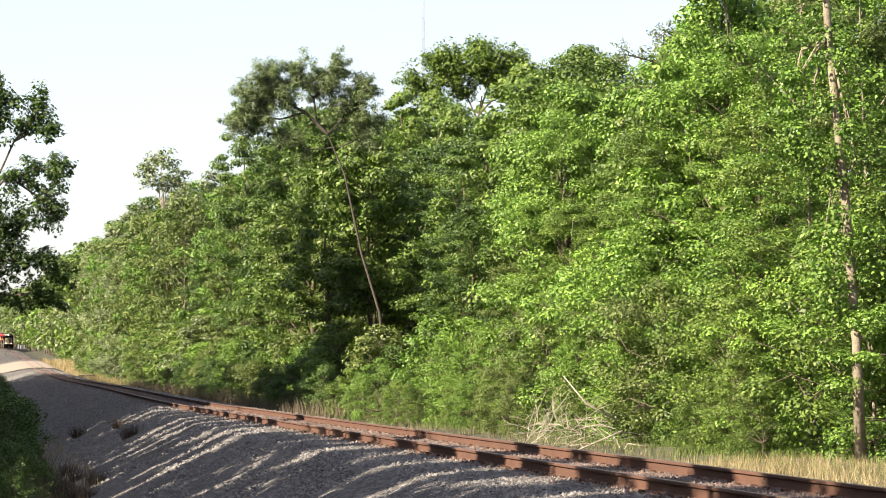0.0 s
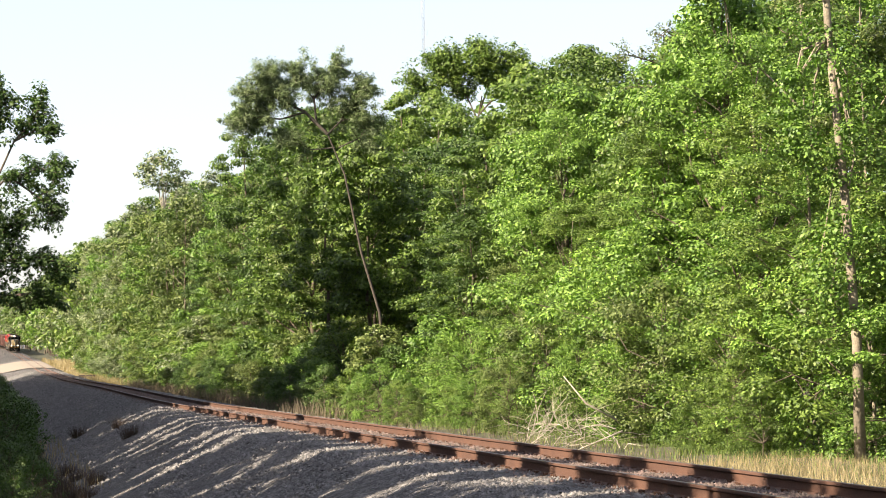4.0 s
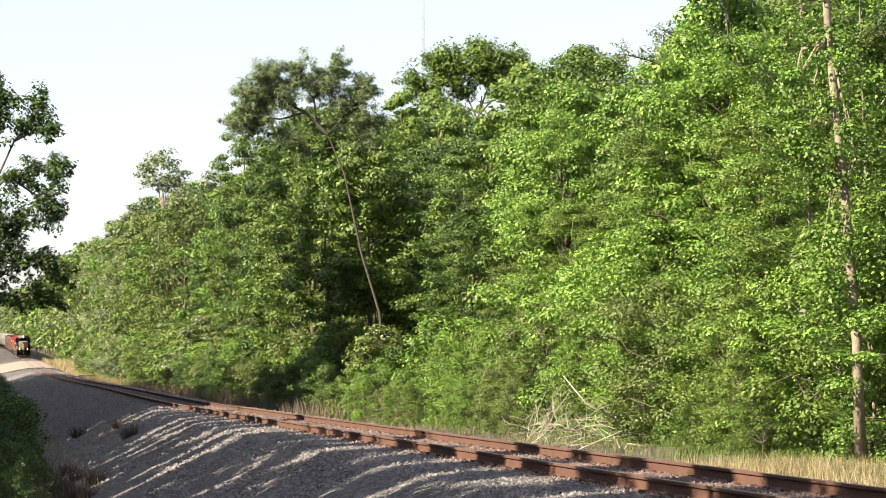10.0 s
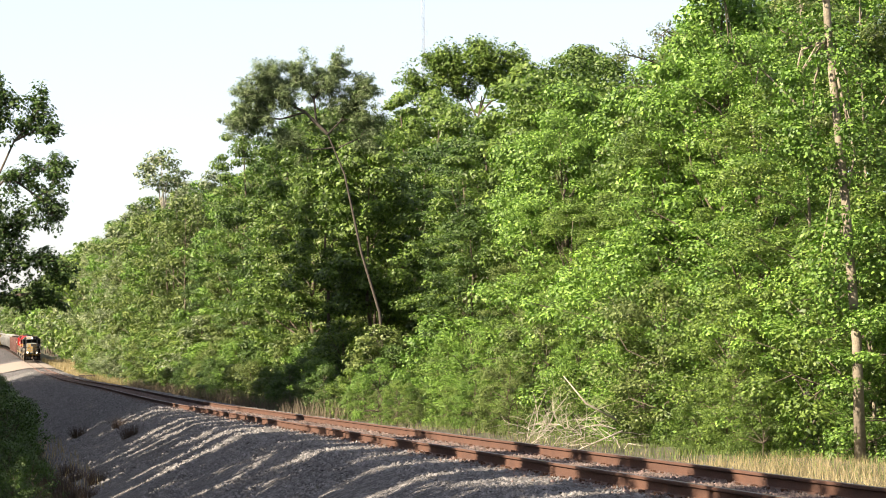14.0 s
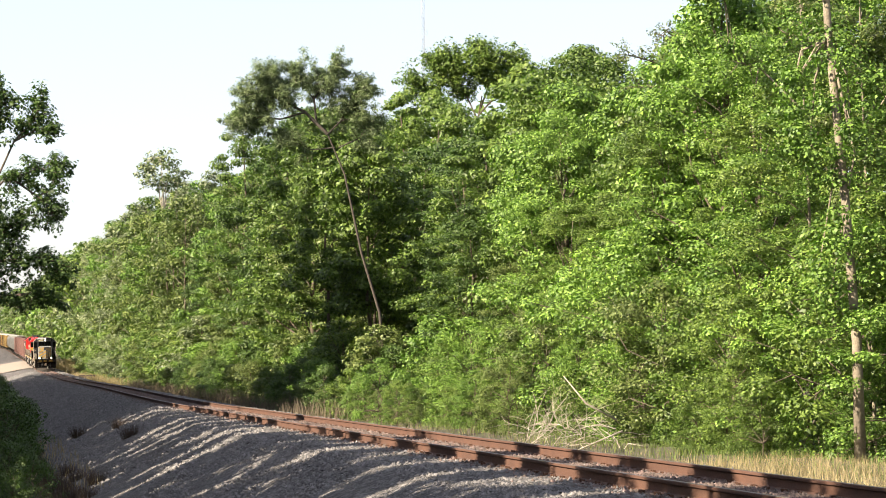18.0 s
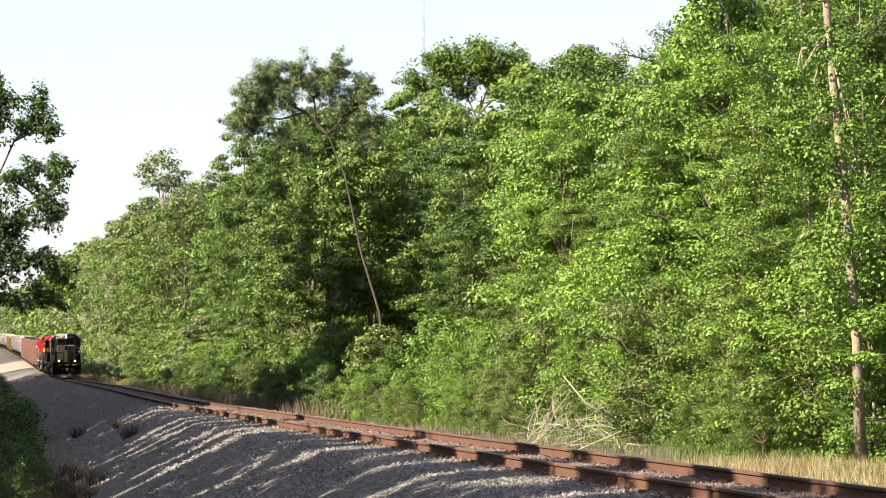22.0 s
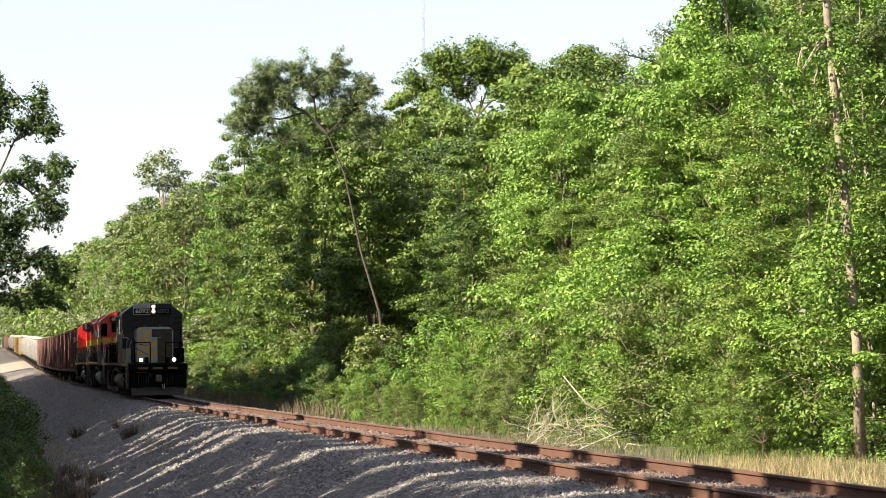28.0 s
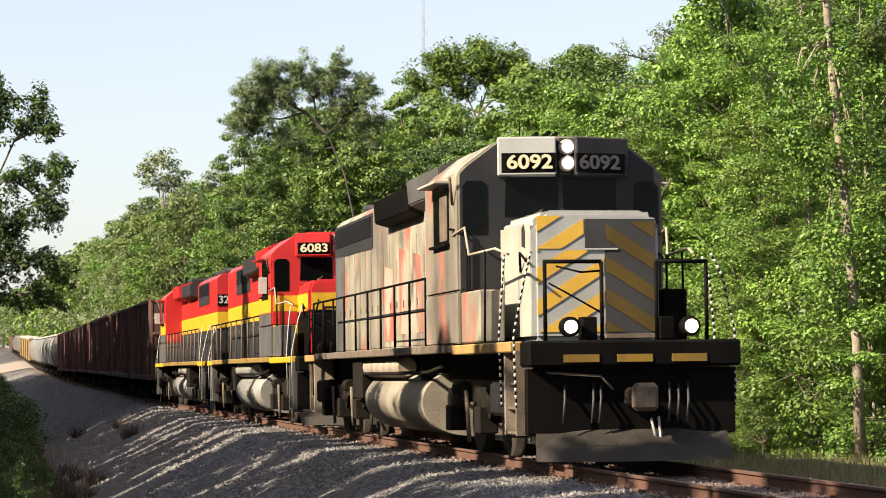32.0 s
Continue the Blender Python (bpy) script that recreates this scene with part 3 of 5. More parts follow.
def branch_tree(name, label, rng, limbs, masses, per, size, leaf, bark, twig=(0.3, 0.8), clump=(0.15, 0.4), flat=0.8, broad=0.42):
    """A tree of given limbs (points, thickness, where its leaves begin, number of twigs): every twig ends in a small clump of leaves."""
    root = new(name)
    tagged(root, label, "tree")
    bm = bmesh.new()
    tips = []
    for pts, r, start, twigs in limbs:
        pts = [Vector((p[0], p[2] if len(p) > 2 else 0.0, p[1])) for p in pts]
        n = len(pts) - 1
        tube(bm, pts, [r * (1 - 0.75 * i / n) for i in range(n + 1)], 7, False)
        for _ in range(twigs):
            t = rng.uniform(start, 1.0) * n
            i = min(n - 1, int(t))
            p = pts[i].lerp(pts[i + 1], t - i)
            way = Vector(rng.normal(size=3)) + (pts[i + 1] - pts[i]).normalized() * 0.8 + Vector((0, 0, 0.1))
            e = p + way.normalized() * rng.uniform(*twig)
            tube(bm, [p, p.lerp(e, 0.5) + Vector(rng.normal(0, 0.05, 3)), e], [0.012 + r * 0.12, 0.010, 0.005], 4, False)
            tips += [e, p.lerp(e, rng.uniform(0.4, 0.8))]
    for c, half, n in masses:
        for _ in range(n):
            d = Vector(rng.normal(size=3)).normalized() * rng.uniform(0.3, 1.0) ** 0.6
            tips.append(Vector((c[0] + d.x * half[0], c[1] + d.y * half[1], c[2] + d.z * half[2])))
    part("trunk", bm, bark, root)
    v, f = leaves(rng, [tuple(p) for p in tips], rng.uniform(*clump, len(tips)), per, size, flat, simple=True, broad=broad)
    part("crown", fast_mesh("crown", v, f, leaf), None, root)
    return root


def stand(ob, s, w):
    p = on_track(s, w)
    ob.matrix_basis = Matrix.Translation((p.x, p.y, ground_z(s, w) - 0.1))


def build_single_trees():
    rng = np.random.RandomState(23)
    # tall leaning pine with a bare trunk
    ob = branch_tree("pine_tree", "tall leaning pine with a bare dark trunk and thin ragged crown", rng,
                     [([(-0.3, 0), (-0.65, 4.6), (-1.43, 7.24), (-2.16, 10.8), (-2.9, 12.6), (-3.4, 13.1)], 0.085, 1.0, 0),
                      ([(-2.9, 12.6), (-3.9, 13.6), (-4.9, 14.1), (-5.8, 14.6), (-6.4, 14.4)], 0.085, 0.35, 78), ([(-4.4, 13.9), (-5.0, 14.8), (-5.6, 15.3)], 0.04, 0.3, 40),
                      ([(-3.4, 13.1), (-3.5, 14.2), (-3.0, 14.9), (-2.4, 15.5)], 0.06, 0.3, 68), ([(-3.5, 14.2), (-4.1, 14.9), (-4.3, 15.4)], 0.04, 0.3, 37),
                      ([(-2.9, 12.6), (-2.3, 13.2), (-1.8, 14.2), (-1.2, 14.7)], 0.05, 0.3, 68), ([(-2.6, 12.0), (-3.6, 11.9), (-4.6, 12.4)], 0.04, 0.6, 20),
                      ([(-3.9, 13.6), (-5.0, 13.3), (-6.2, 13.4), (-6.9, 13.2)], 0.05, 0.4, 57), ([(-2.4, 12.0), (-1.5, 12.4), (-1.0, 13.1)], 0.04, 0.4, 30)],
                     [((-3.6, 0.6, 14.0), (2.7, 1.4, 1.4), 34), ((-5.6, 0.5, 13.2), (1.4, 1.0, 1.4), 22)], 60, 0.20, NEEDLES, BARK_DARK, (0.4, 1.15), (0.15, 0.38), broad=0.09)
    stand(ob, 71.5, 9.6)
    # slim pale trunk with sprays of fresh leaves up its length
    ob = clump_tree("tree", "slim pale-barked tree with sprays of fresh leaves up its trunk", rng,
                    [(0, 0, 0), (-0.03, 0, 2.5), (-0.22, 0, 5.5), (-0.48, 0, 8.6), (-0.62, 0, 11.5), (-0.8, 0, 14.5)], [0.125, 0.10, 0.09, 0.08, 0.06, 0.03],
                    [((-0.2, -0.2, 4.2), (0.8, 0.6, 1.3), 16), ((-0.6, -0.3, 7.4), (1.2, 1.0, 1.7), 32), ((-0.6, 0.2, 10.8), (1.9, 1.6, 1.8), 26), ((-0.9, 0, 13.6), (2.3, 2.0, 1.8), 36)],
                    150, 0.085, LEAF_BRIGHT, BARK_PALE, limbs=22, clump=(0.3, 0.65))
    stand(ob, 14.8, 8.75)
    # spreading crown that stands above the wood
    ob = branch_tree("tree", "tall forked tree whose flat crown stands above the wood", rng,
                     [([(0.3, 0), (0.4, 10), (0.35, 14.7), (0.2, 17.8), (0.5, 19.4)], 0.15, 1.0, 0), ([(0.2, 17.8), (-0.4, 19.2), (-1.4, 20.6), (-1.6, 21.9)], 0.06, 0.35, 60),
                      ([(0.4, 18.6), (0.9, 20.0), (0.6, 21.4), (0.4, 22.3)], 0.06, 0.3, 66), ([(0.3, 18.2), (1.6, 19.6), (2.6, 20.8), (2.9, 21.6)], 0.06, 0.3, 66),
                      ([(-2.4, 12), (-2.7, 17.3), (-3.1, 18.9), (-3.9, 20.5)], 0.10, 0.72, 34), ([(-0.9, 20.0), (-2.2, 20.6), (-2.6, 21.6)], 0.06, 0.3, 36)],
                     [((0.4, 0, 21.7), (2.6, 1.6, 1.0), 90), ((-1.0, 0, 21.4), (1.5, 1.2, 0.8), 40), ((2.2, 0, 20.4), (1.3, 1.2, 1.3), 46)], 42, 0.16, LEAF_MID, BARK, (0.4, 1.4), (0.25, 0.7))
    stand(ob, 114, 22.6)
    # ragged thin branches at the top of the near wood
    ob = branch_tree("tree", "thin grey-leaved tree with ragged bare branch tips", rng,
                     [([(0.2, 0), (-0.6, 6), (-1.6, 10.4), (-2.2, 12.6)], 0.14, 0.6, 14), ([(-1.6, 10.6), (-2.9, 11.9), (-4.1, 12.4), (-4.9, 12.6)], 0.05, 0.3, 26),
                      ([(-1.9, 11.8), (-2.8, 12.8), (-3.5, 13.4), (-3.6, 13.2)], 0.045, 0.3, 18), ([(-1.3, 9.6), (-2.6, 10.9), (-3.7, 11.5), (-4.6, 11.5)], 0.045, 0.3, 22)],
                     [((-2.0, 0, 10.0), (0.8, 1.0, 1.4), 16)], 16, 0.075, LEAF_OLIVE, BARK, (0.25, 0.7), (0.10, 0.25))
    stand(ob, 44, 17.5)
    # pale trunks that show between the leaves of the near wood
    for s, w, r, lean in ((22.0, 10.6, 0.055, -0.3), (17.6, 10.2, 0.045, -0.2)):
        ob = branch_tree("tree", "slender pale trunk with sprays of leaves in the wood", rng,
                         [([(0, 0), (lean * 0.3, 4), (lean * 0.7, 8), (lean, 12.5)], r, 0.35, 40), ([(lean * 0.6, 7), (lean + 0.8, 8.2), (lean + 1.5, 8.7)], r * 0.5, 0.3, 14), ([(lean * 0.7, 8), (lean - 0.9, 9.0), (lean - 1.6, 9.2)], r * 0.5, 0.3, 14)],
                         [], 70, 0.07, LEAF_BRIGHT, BARK_PALE, (0.3, 0.9), (0.15, 0.35))
        stand(ob, s, w)
    # big rounded tree in the middle of the wood
    for s, w, h, r, leaf, kind in ((58, 14.5, 14.6, 3.5, LEAF_MID, "mid"), (50, 12.0, 12.0, 3.2, LEAF_BRIGHT, "bright"), (108, 11.0, 17.6, 4.4, LEAF_MID, "mid"), (121, 11.5, 18.2, 4.6, LEAF_DARK, "deep"), (140, 10.6, 21.2, 3.0, LEAF_MID, "mid"), (94, 17.6, 16.6, 3.2, LEAF_MID, "mid"), (100, 17.5, 17.4, 3.2, LEAF_MID, "mid"), (111, 19.5, 19.2, 3.4, LEAF_MID, "mid"), (118, 19.0, 18.8, 3.2, LEAF_MID, "mid"), (100, 10.0, 13.5, 4.0, LEAF_MID, "mid"), (89, 9.3, 15.4, 3.0, LEAF_MID, "mid"), (78, 9.6, 13.0, 2.5, LEAF_MID, "mid"), (104, 16, 18.2, 3.4, LEAF_MID, "mid"), (33.5, 12.3, 13.6, 2.3, LEAF_BRIGHT, "bright"), (36.5, 12.4, 11.8, 2.0, LEAF_BRIGHT, "bright"), (40, 12.6, 10.6, 2.2, LEAF_MID, "mid"), (66, 14.5, 14.9, 3.0, LEAF_MID, "mid"), (62, 14.2, 14.2, 3.0, LEAF_MID, "mid"), (52, 14.0, 13.3, 3.0, LEAF_MID, "mid"), (47, 13.6, 11.7, 2.6, LEAF_BRIGHT, "bright")):
        ob = tree("tree", "large rounded broadleaf tree with dense %s green leaves" % kind, "tree", "trees of the wood", rng, h, r, 4.6 if s in (78, 89) else 1.2, 120, 250 if s < 60 else 190, 0.115 if s < 60 else 0.165, leaf, r0=0.12 if s in (78, 89) else 0.2, limbs=6 if s in (78, 89) else 22, flat=0.5, clump=(0.5, 1.0), up=0.55, simple=True)
        stand(ob, s, w)
    # thin-leaved pale trees farther along
    ob = clump_tree("tree", "pale tree with thin bleached branches and few leaves", rng, [(0, 0, 0), (0.2, 0, 9), (-0.3, 0, 17), (-0.6, 0, 23)], [0.2, 0.16, 0.1, 0.03],
                    [((-0.3, 0, 21.6), (2.6, 2.0, 2.2), 80), ((0.4, 0, 13.5), (2.6, 2.4, 3.0), 40)], 24, 0.30, LEAF_PALE, TWIG, limbs=60, clump=(0.6, 1.0))
    stand(ob, 200, 9.7)
    ob = clump_tree("pine_tree", "distant flat-topped pine above the pale trees", rng, [(0, 0, 0), (0, 0, 12), (0.3, 0, 21)], [0.22, 0.17, 0.05],
                    [((0.3, 0, 21.3), (3.0, 2.4, 0.9), 34), ((-1.0, 0, 19.3), (2.0, 2.0, 1.0), 14)], 40, 0.36, NEEDLES, BARK, limbs=16, clump=(0.5, 0.9))
    stand(ob, 300, 11.5)
    # dark tree on the bank, and its unseen neighbours beside the line, which shade the ballast
    # leaf colour darkened to hold the oak's shade
    ob = branch_tree("oak_tree", "oak with ragged gappy branches on the bank, shade in its leaf colour", rng,
                     [([(-1.2, 0), (-0.9, 3), (0.2, 6), (0.8, 9)], 0.26, 0.5, 30), ([(0.6, 7.8), (1.35, 8.7), (1.9, 9.9), (2.4, 10.4), (2.6, 10.9)], 0.042, 0.6, 22), ([(1.9, 9.9), (2.5, 10.2), (3.0, 10.4)], 0.035, 0.35, 12),
                      ([(0.6, 7.8), (1.6, 8.8), (2.6, 9.15), (3.1, 9.0)], 0.042, 0.3, 40), ([(1.8, 8.9), (2.5, 8.4), (3.0, 7.9)], 0.04, 0.3, 26), ([(0.4, 6.4), (1.6, 7.4), (2.3, 7.9)], 0.06, 0.2, 26),
                      ([(0.2, 6.0), (1.5, 6.6), (2.6, 6.7), (3.2, 6.3)], 0.042, 0.3, 44), ([(0.0, 5.0), (1.3, 5.6), (2.4, 5.7), (2.9, 5.5)], 0.06, 0.3, 36), ([(0.7, 8.4), (1.2, 10.0), (1.6, 11.2)], 0.06, 0.4, 34)],
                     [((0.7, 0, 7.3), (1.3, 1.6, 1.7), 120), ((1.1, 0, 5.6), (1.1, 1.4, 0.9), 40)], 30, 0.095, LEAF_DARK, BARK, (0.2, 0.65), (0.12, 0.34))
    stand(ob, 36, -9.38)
    protos = [tree("tree", "tall tree beside the railway bank, out of view, casting shade", "tree", "trees along the bank", rng, 14, 1.75, 0.9, 70, 34, 0.42, LEAF_DARK, limbs=12, clump=(0.55, 0.95), simple=True) for _ in range(2)]
    ob = tree("tree", "tree on the bank behind the oak, shade in its leaf colour", "tree", "trees along the bank", rng, 10.0, 2.2, 6.4, 46, 110, 0.2, LEAF_DARK, limbs=12, clump=(0.5, 0.9), simple=True)
    stand(ob, 80, -9.2)
    put, rest = 0, []
    # rows out of view, their heights set by where shade should fall
    for w0, step, reach in ((-15.2, 2.9, 262), (-21.5, 3.7, 262), (-29, 6.0, 150)):
        s = -19.0
        while s < reach:
            s += step * rng.uniform(0.72, 1.3)
            if s > 240:                 # thinner along the far bank
                s += rng.uniform(0.0, 2.2)
            h = np.interp(s, [-8, 0, 2, 10, 13, 20, 24, 55, 64, 65, 66.5, 77, 80, 110, 122, 165, 200, 240, 330], [12.9, 13.2, 13.4, 13.4, 13.1, 13.0, 12.4, 13.4, 14.6, 15.0, 26.0, 26.0, 18.5, 18.2, 17.2, 17.5, 16.5, 15.0, 10.0]) * rng.uniform(0.9, 1.06) * (1 + (-15 - w0) * 0.03)
            m = hold(None, s, w0 + rng.uniform(-1.0, 0.4), rng.uniform(0, 360), h / 14)
            if put < 2:
                protos[put].matrix_basis = m
            elif w0 > -16 and s < 60:
                again(protos[put % 2], m)
            else:
                rest.append((put % 2, np.array(m)))
            put += 1
    for s in np.arange(52, 170, 5.0):       # low trees added out of view to darken the foot of the bank
        again(protos[put % 2], hold(None, s + rng.uniform(-1, 1), -12.0 + rng.uniform(-0.6, 0.4), rng.uniform(0, 360), rng.uniform(6.0, 7.4) / 14) @ Matrix.Diagonal((1.9, 1.9, 1, 1)))
        put += 1
    vs, fs, base, ends = [], [], 0, []
    for leafy in (True, False):
        for i, m in rest:
            me = protos[i].children[1 if protos[i].children[1].name.startswith("crown") == leafy else 0].data
            if not leafy:
                me = me.copy()
                bm = bmesh.new()
                bm.from_mesh(me)
                bmesh.ops.triangulate(bm, faces=bm.faces[:])
                bm.to_mesh(me)
                bm.free()
            co, idx = np.empty(len(me.vertices) * 3), np.empty(len(me.loops), np.int64)
            me.vertices.foreach_get("co", co)
            me.loops.foreach_get("vertex_index", idx)
            vs.append(co.reshape(-1, 3) @ m[:3, :3].T + m[:3, 3])
            fs.append(idx.reshape(-1, 3) + base)
            base += len(me.vertices)
        ends.append(sum(len(f) for f in fs))
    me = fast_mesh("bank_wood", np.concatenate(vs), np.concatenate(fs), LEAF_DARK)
    me.materials.append(BARK)
    slots = np.zeros(ends[1], np.int32)
    slots[ends[0]:] = 1
    me.polygons.foreach_set("material_index", slots)
    tagged(new("bank_wood", me), "dark wood of slender trees out of view behind the bank", "wood", kind="stuff")
    # dark-leaved bushes stand in for the shade along the bank's foot
    bushes = None
    for s in np.arange(24, 240, 2.4):
        w, h = -7.6 + rng.uniform(-0.6, 0.6), rng.uniform(0.7, 1.7) if s < 50 else rng.uniform(1.3, 2.7)
        if bushes is None:
            bushes = tree("bush", "bush at the foot of the bank, shade in its leaf colour", "bush", "bushes below the bank", rng, 3, 1.5, 0.1, 34, 95, 0.10, LEAF_DARK, r0=0.04, limbs=8, clump=(0.35, 0.6), low_full=0.9)
            bushes.matrix_basis = hold(bushes, s, w, 0, h / 3)
        else:
            again(bushes, hold(bushes, s, w, rng.uniform(0, 360), h / 3))


build_single_trees()


# ---- grass, brush and the far mast ----
def build_grass():
    rng = np.random.RandomState(31)
    for name, label, mat, zones in (
            ("dry_grass", "tall dry straw-coloured grass beside the track", GRASS_DRY, ((-6, 16, 4.4, 8.4, 15000, 0.30, 0.006), (15, 60, 4.8, 7.0, 900, 0.2, 0.008), (90, 160, 4.0, 6.5, 1500, 0.45, 0.016), (205, 325, 3.6, 9.5, 9000, 0.55, 0.03), (330, 420, 2.8, 9.5, 4000, 0.9, 0.04), (30, 75, -7.2, -5.2, 900, 0.35, 0.012))),
            ("dead_brush", "dead grey-brown weeds and brush below the wood", BRUSH, ((58, 185, 4.2, 7.8, 11000, 0.75, 0.013), (20, 58, 5.2, 6.6, 900, 0.35, 0.006))),
            ("weeds", "green weeds at the foot of the wood", GRASS_GREEN, ((-4, 60, 6.0, 9.5, 6000, 0.32, 0.010), (60, 215, 5.5, 9.0, 3000, 0.6, 0.022)))):
        vs = []
        for s0, s1, w0, w1, n, tall, wide in zones:
            s, w = rng.uniform(s0, s1, n), rng.uniform(w0, w1, n)
            th = np.interp(s, TS, TH)
            p = np.stack([np.interp(s, TS, TX) + np.cos(th) * w, np.interp(s, TS, TY) + np.sin(th) * w, np.array([ground_z(a, b) for a, b in zip(s, w)]) - 0.1], axis=1)
            a = rng.uniform(0, 6.28, n)
            side = np.stack([np.cos(a), np.sin(a), 0 * a], axis=1) * wide * rng.uniform(0.6, 1.3, n)[:, None]
            h = tall * rng.uniform(0.5, 1.35, n)[:, None]
            bend = rng.normal(0, 0.22, (n, 3)) * h
            bend[:, 2] = 0
            up = np.array([0, 0, 1.0]) * h
            vs.append(np.stack([p - side, p + side, p + up * 0.55 + bend * 0.35 + side * 0.6, p + up * 0.55 + bend * 0.35 - side * 0.6, p + up + bend + side * 0.1, p + up + bend - side * 0.1], axis=1).reshape(-1, 3))
        v = np.concatenate(vs)
        n = len(v) // 6
        f = (np.arange(n)[:, None, None] * 6 + np.array([(0, 1, 2, 3), (3, 2, 4, 5)])[None]).reshape(-1, 4)
        tagged(new(name, fast_mesh(name, v, f, mat)), label, "grass", kind="stuff")


build_grass()


def build_brush():
    """Fallen dead branches at the edge of the wood."""
    rng = np.random.RandomState(41)
    root = new("brush_pile")
    tagged(root, "pile of bleached dead branches fallen at the wood's edge", "brush pile")
    p = on_track(26.6, 5.6)
    root.matrix_basis = Matrix.Translation((p.x, p.y, ground_z(26.6, 5.6))) @ Matrix.Scale(1.35, 4)
    for k in range(64):
        a = Vector((rng.uniform(-0.6, 1.1), rng.uniform(-0.5, 0.4), rng.uniform(0.0, 0.55)))
        way = Vector((rng.uniform(-1.3, 0.5), rng.uniform(-0.6, 0.6), rng.uniform(-0.1, 0.9))).normalized()
        ln, r = rng.uniform(0.5, 1.4), rng.uniform(0.004, 0.011)
        line = [a]
        for j in range(4):
            way = (way + Vector(rng.normal(0, 0.24, 3)) - Vector((0, 0, 0.10))).normalized()
            line.append(line[-1] + way * ln / 4)
        bm = bmesh.new()
        tube(bm, line, [r * (1 - 0.2 * j) for j in range(5)], 5, False)
        for j in range(2):
            c = line[1 + j % 4]
            e = c + Vector((rng.normal() * 0.22, rng.normal() * 0.2, rng.uniform(-0.12, 0.25)))
            tube(bm, [c, c.lerp(e, 0.5) + Vector(rng.normal(0, 0.03, 3)), e], [0.004, 0.003, 0.0015], 4, False)
        part("branch", bm, TWIG, root)
    for pts, r in (([(1.0, -0.5, 0.55), (0.45, -0.5, 0.85), (0.05, -0.5, 1.35)], 0.022), ([(1.1, -0.55, 0.35), (0.6, -0.6, 0.15), (0.0, -0.5, -0.1)], 0.018), ([(1.55, -0.5, 0.05), (1.2, -0.5, 0.12), (1.1, -0.5, -0.02)], 0.018)):
        bm = bmesh.new()
        tube(bm, pts, [r, r * 0.8, r * 0.4], 6)
        part("branch", bm, TWIG, root)


build_brush()


def build_bank_weeds():
    """Clumps of dead brown weeds on the ballast bank."""
    rng = np.random.RandomState(47)
    brown = material("dead_brown_weeds", (0.13, 0.085, 0.06), 0.9, second=(0.09, 0.06, 0.04), scale=2, fine=9, island=0.3)
    first = None
    for s, w, size in ((33, -6.6, 1.2), (35, -6.9, 1.1), (38, -6.7, 1.3), (41, -6.9, 1.2), (46, -6.6, 1.2), (52, -6.8, 1.3), (57, -6.7, 1.2), (28, -6.4, 1.0), (31, -6.1, 0.9), (48, -3.6, 1.0), (58, -3.4, 0.8), (39, -5.7, 0.8), (34, -5.4, 0.9), (36, -6.2, 1.0), (44, -5.8, 0.8), (30, -5.8, 0.8), (65, -4.6, 1.0)):
        if first is None:
            first = new("weed_clump")
            tagged(first, "clump of dead brown weeds on the ballast bank", "weeds", "weeds on the bank")
            n = 260
            a, r = rng.uniform(0, 6.28, n), 0.28 * np.sqrt(rng.uniform(0, 1, n))
            p = np.stack([r * np.cos(a), r * np.sin(a), 0 * a - 0.05], axis=1)
            out = np.stack([np.cos(a), np.sin(a), 0 * a], axis=1)
            side = np.stack([-np.sin(a), np.cos(a), 0 * a], axis=1) * 0.006
            h = rng.uniform(0.2, 0.55, n)[:, None]
            tip = p + out * h * rng.uniform(0.1, 0.8, n)[:, None] + np.array([0, 0, 1.0]) * h
            v = np.stack([p - side, p + side, tip + side * 0.3, tip - side * 0.3], axis=1).reshape(-1, 3)
            part("tuft", fast_mesh("tuft", v, np.arange(n * 4).reshape(n, 4), brown), None, first)
            first.matrix_basis = hold(None, s, w, 0, size, 0.0)
        else:
            again(first, hold(None, s, w, rng.uniform(0, 360), size, 0.0))


build_bank_weeds()


def build_mast():
    """Slender guyed lattice mast far behind the wood."""
    root = new("radio_mast")
    tagged(root, "slender grey lattice radio mast far behind the wood", "radio mast")
    root.matrix_basis = Matrix.Translation((-3.3, 420, -1.0))
    steel = material("galvanised_mast_steel", (0.42, 0.43, 0.45), 0.5, metal=0.3)
    legs = [(0.28 * math.cos(a), 0.28 * math.sin(a)) for a in (0.5, 2.594, 4.689)]
    for x, y in legs:
        bm = bmesh.new()
        tube(bm, [(x, y, 0), (x, y, 110)], [0.035, 0.035], 5)
        part("leg", bm, steel, root)
    for part_no in range(4):
        bm = bmesh.new()
        for k in range(34):
            z = part_no * 27.2 + k * 0.8
            for i in range(3):
                a, b = legs[i], legs[(i + 1) % 3]
                tube(bm, [(*a, z), (*b, z + 0.8)], [0.016, 0.016], 3, False)
        part("lattice", bm, steel, root)
    for z in (57.5, 58.8, 62.0):
        bm = bmesh.new()
        tube(bm, [(0.25, -0.2, z), (0.7, -0.2, z), (0.7, -0.2, z + 1.0)], [0.05, 0.05, 0.07], 6)
        part("antenna", bm, steel, root)


build_mast()


# ---- train: paints ----
def paint(name, base, rough=0.55, streak=0.35, **k):
    return material(name, base, rough, scale=1.3, fine=30, streaks=streak, bump=0.15, bump_scale=9, grain=0.10, **k)


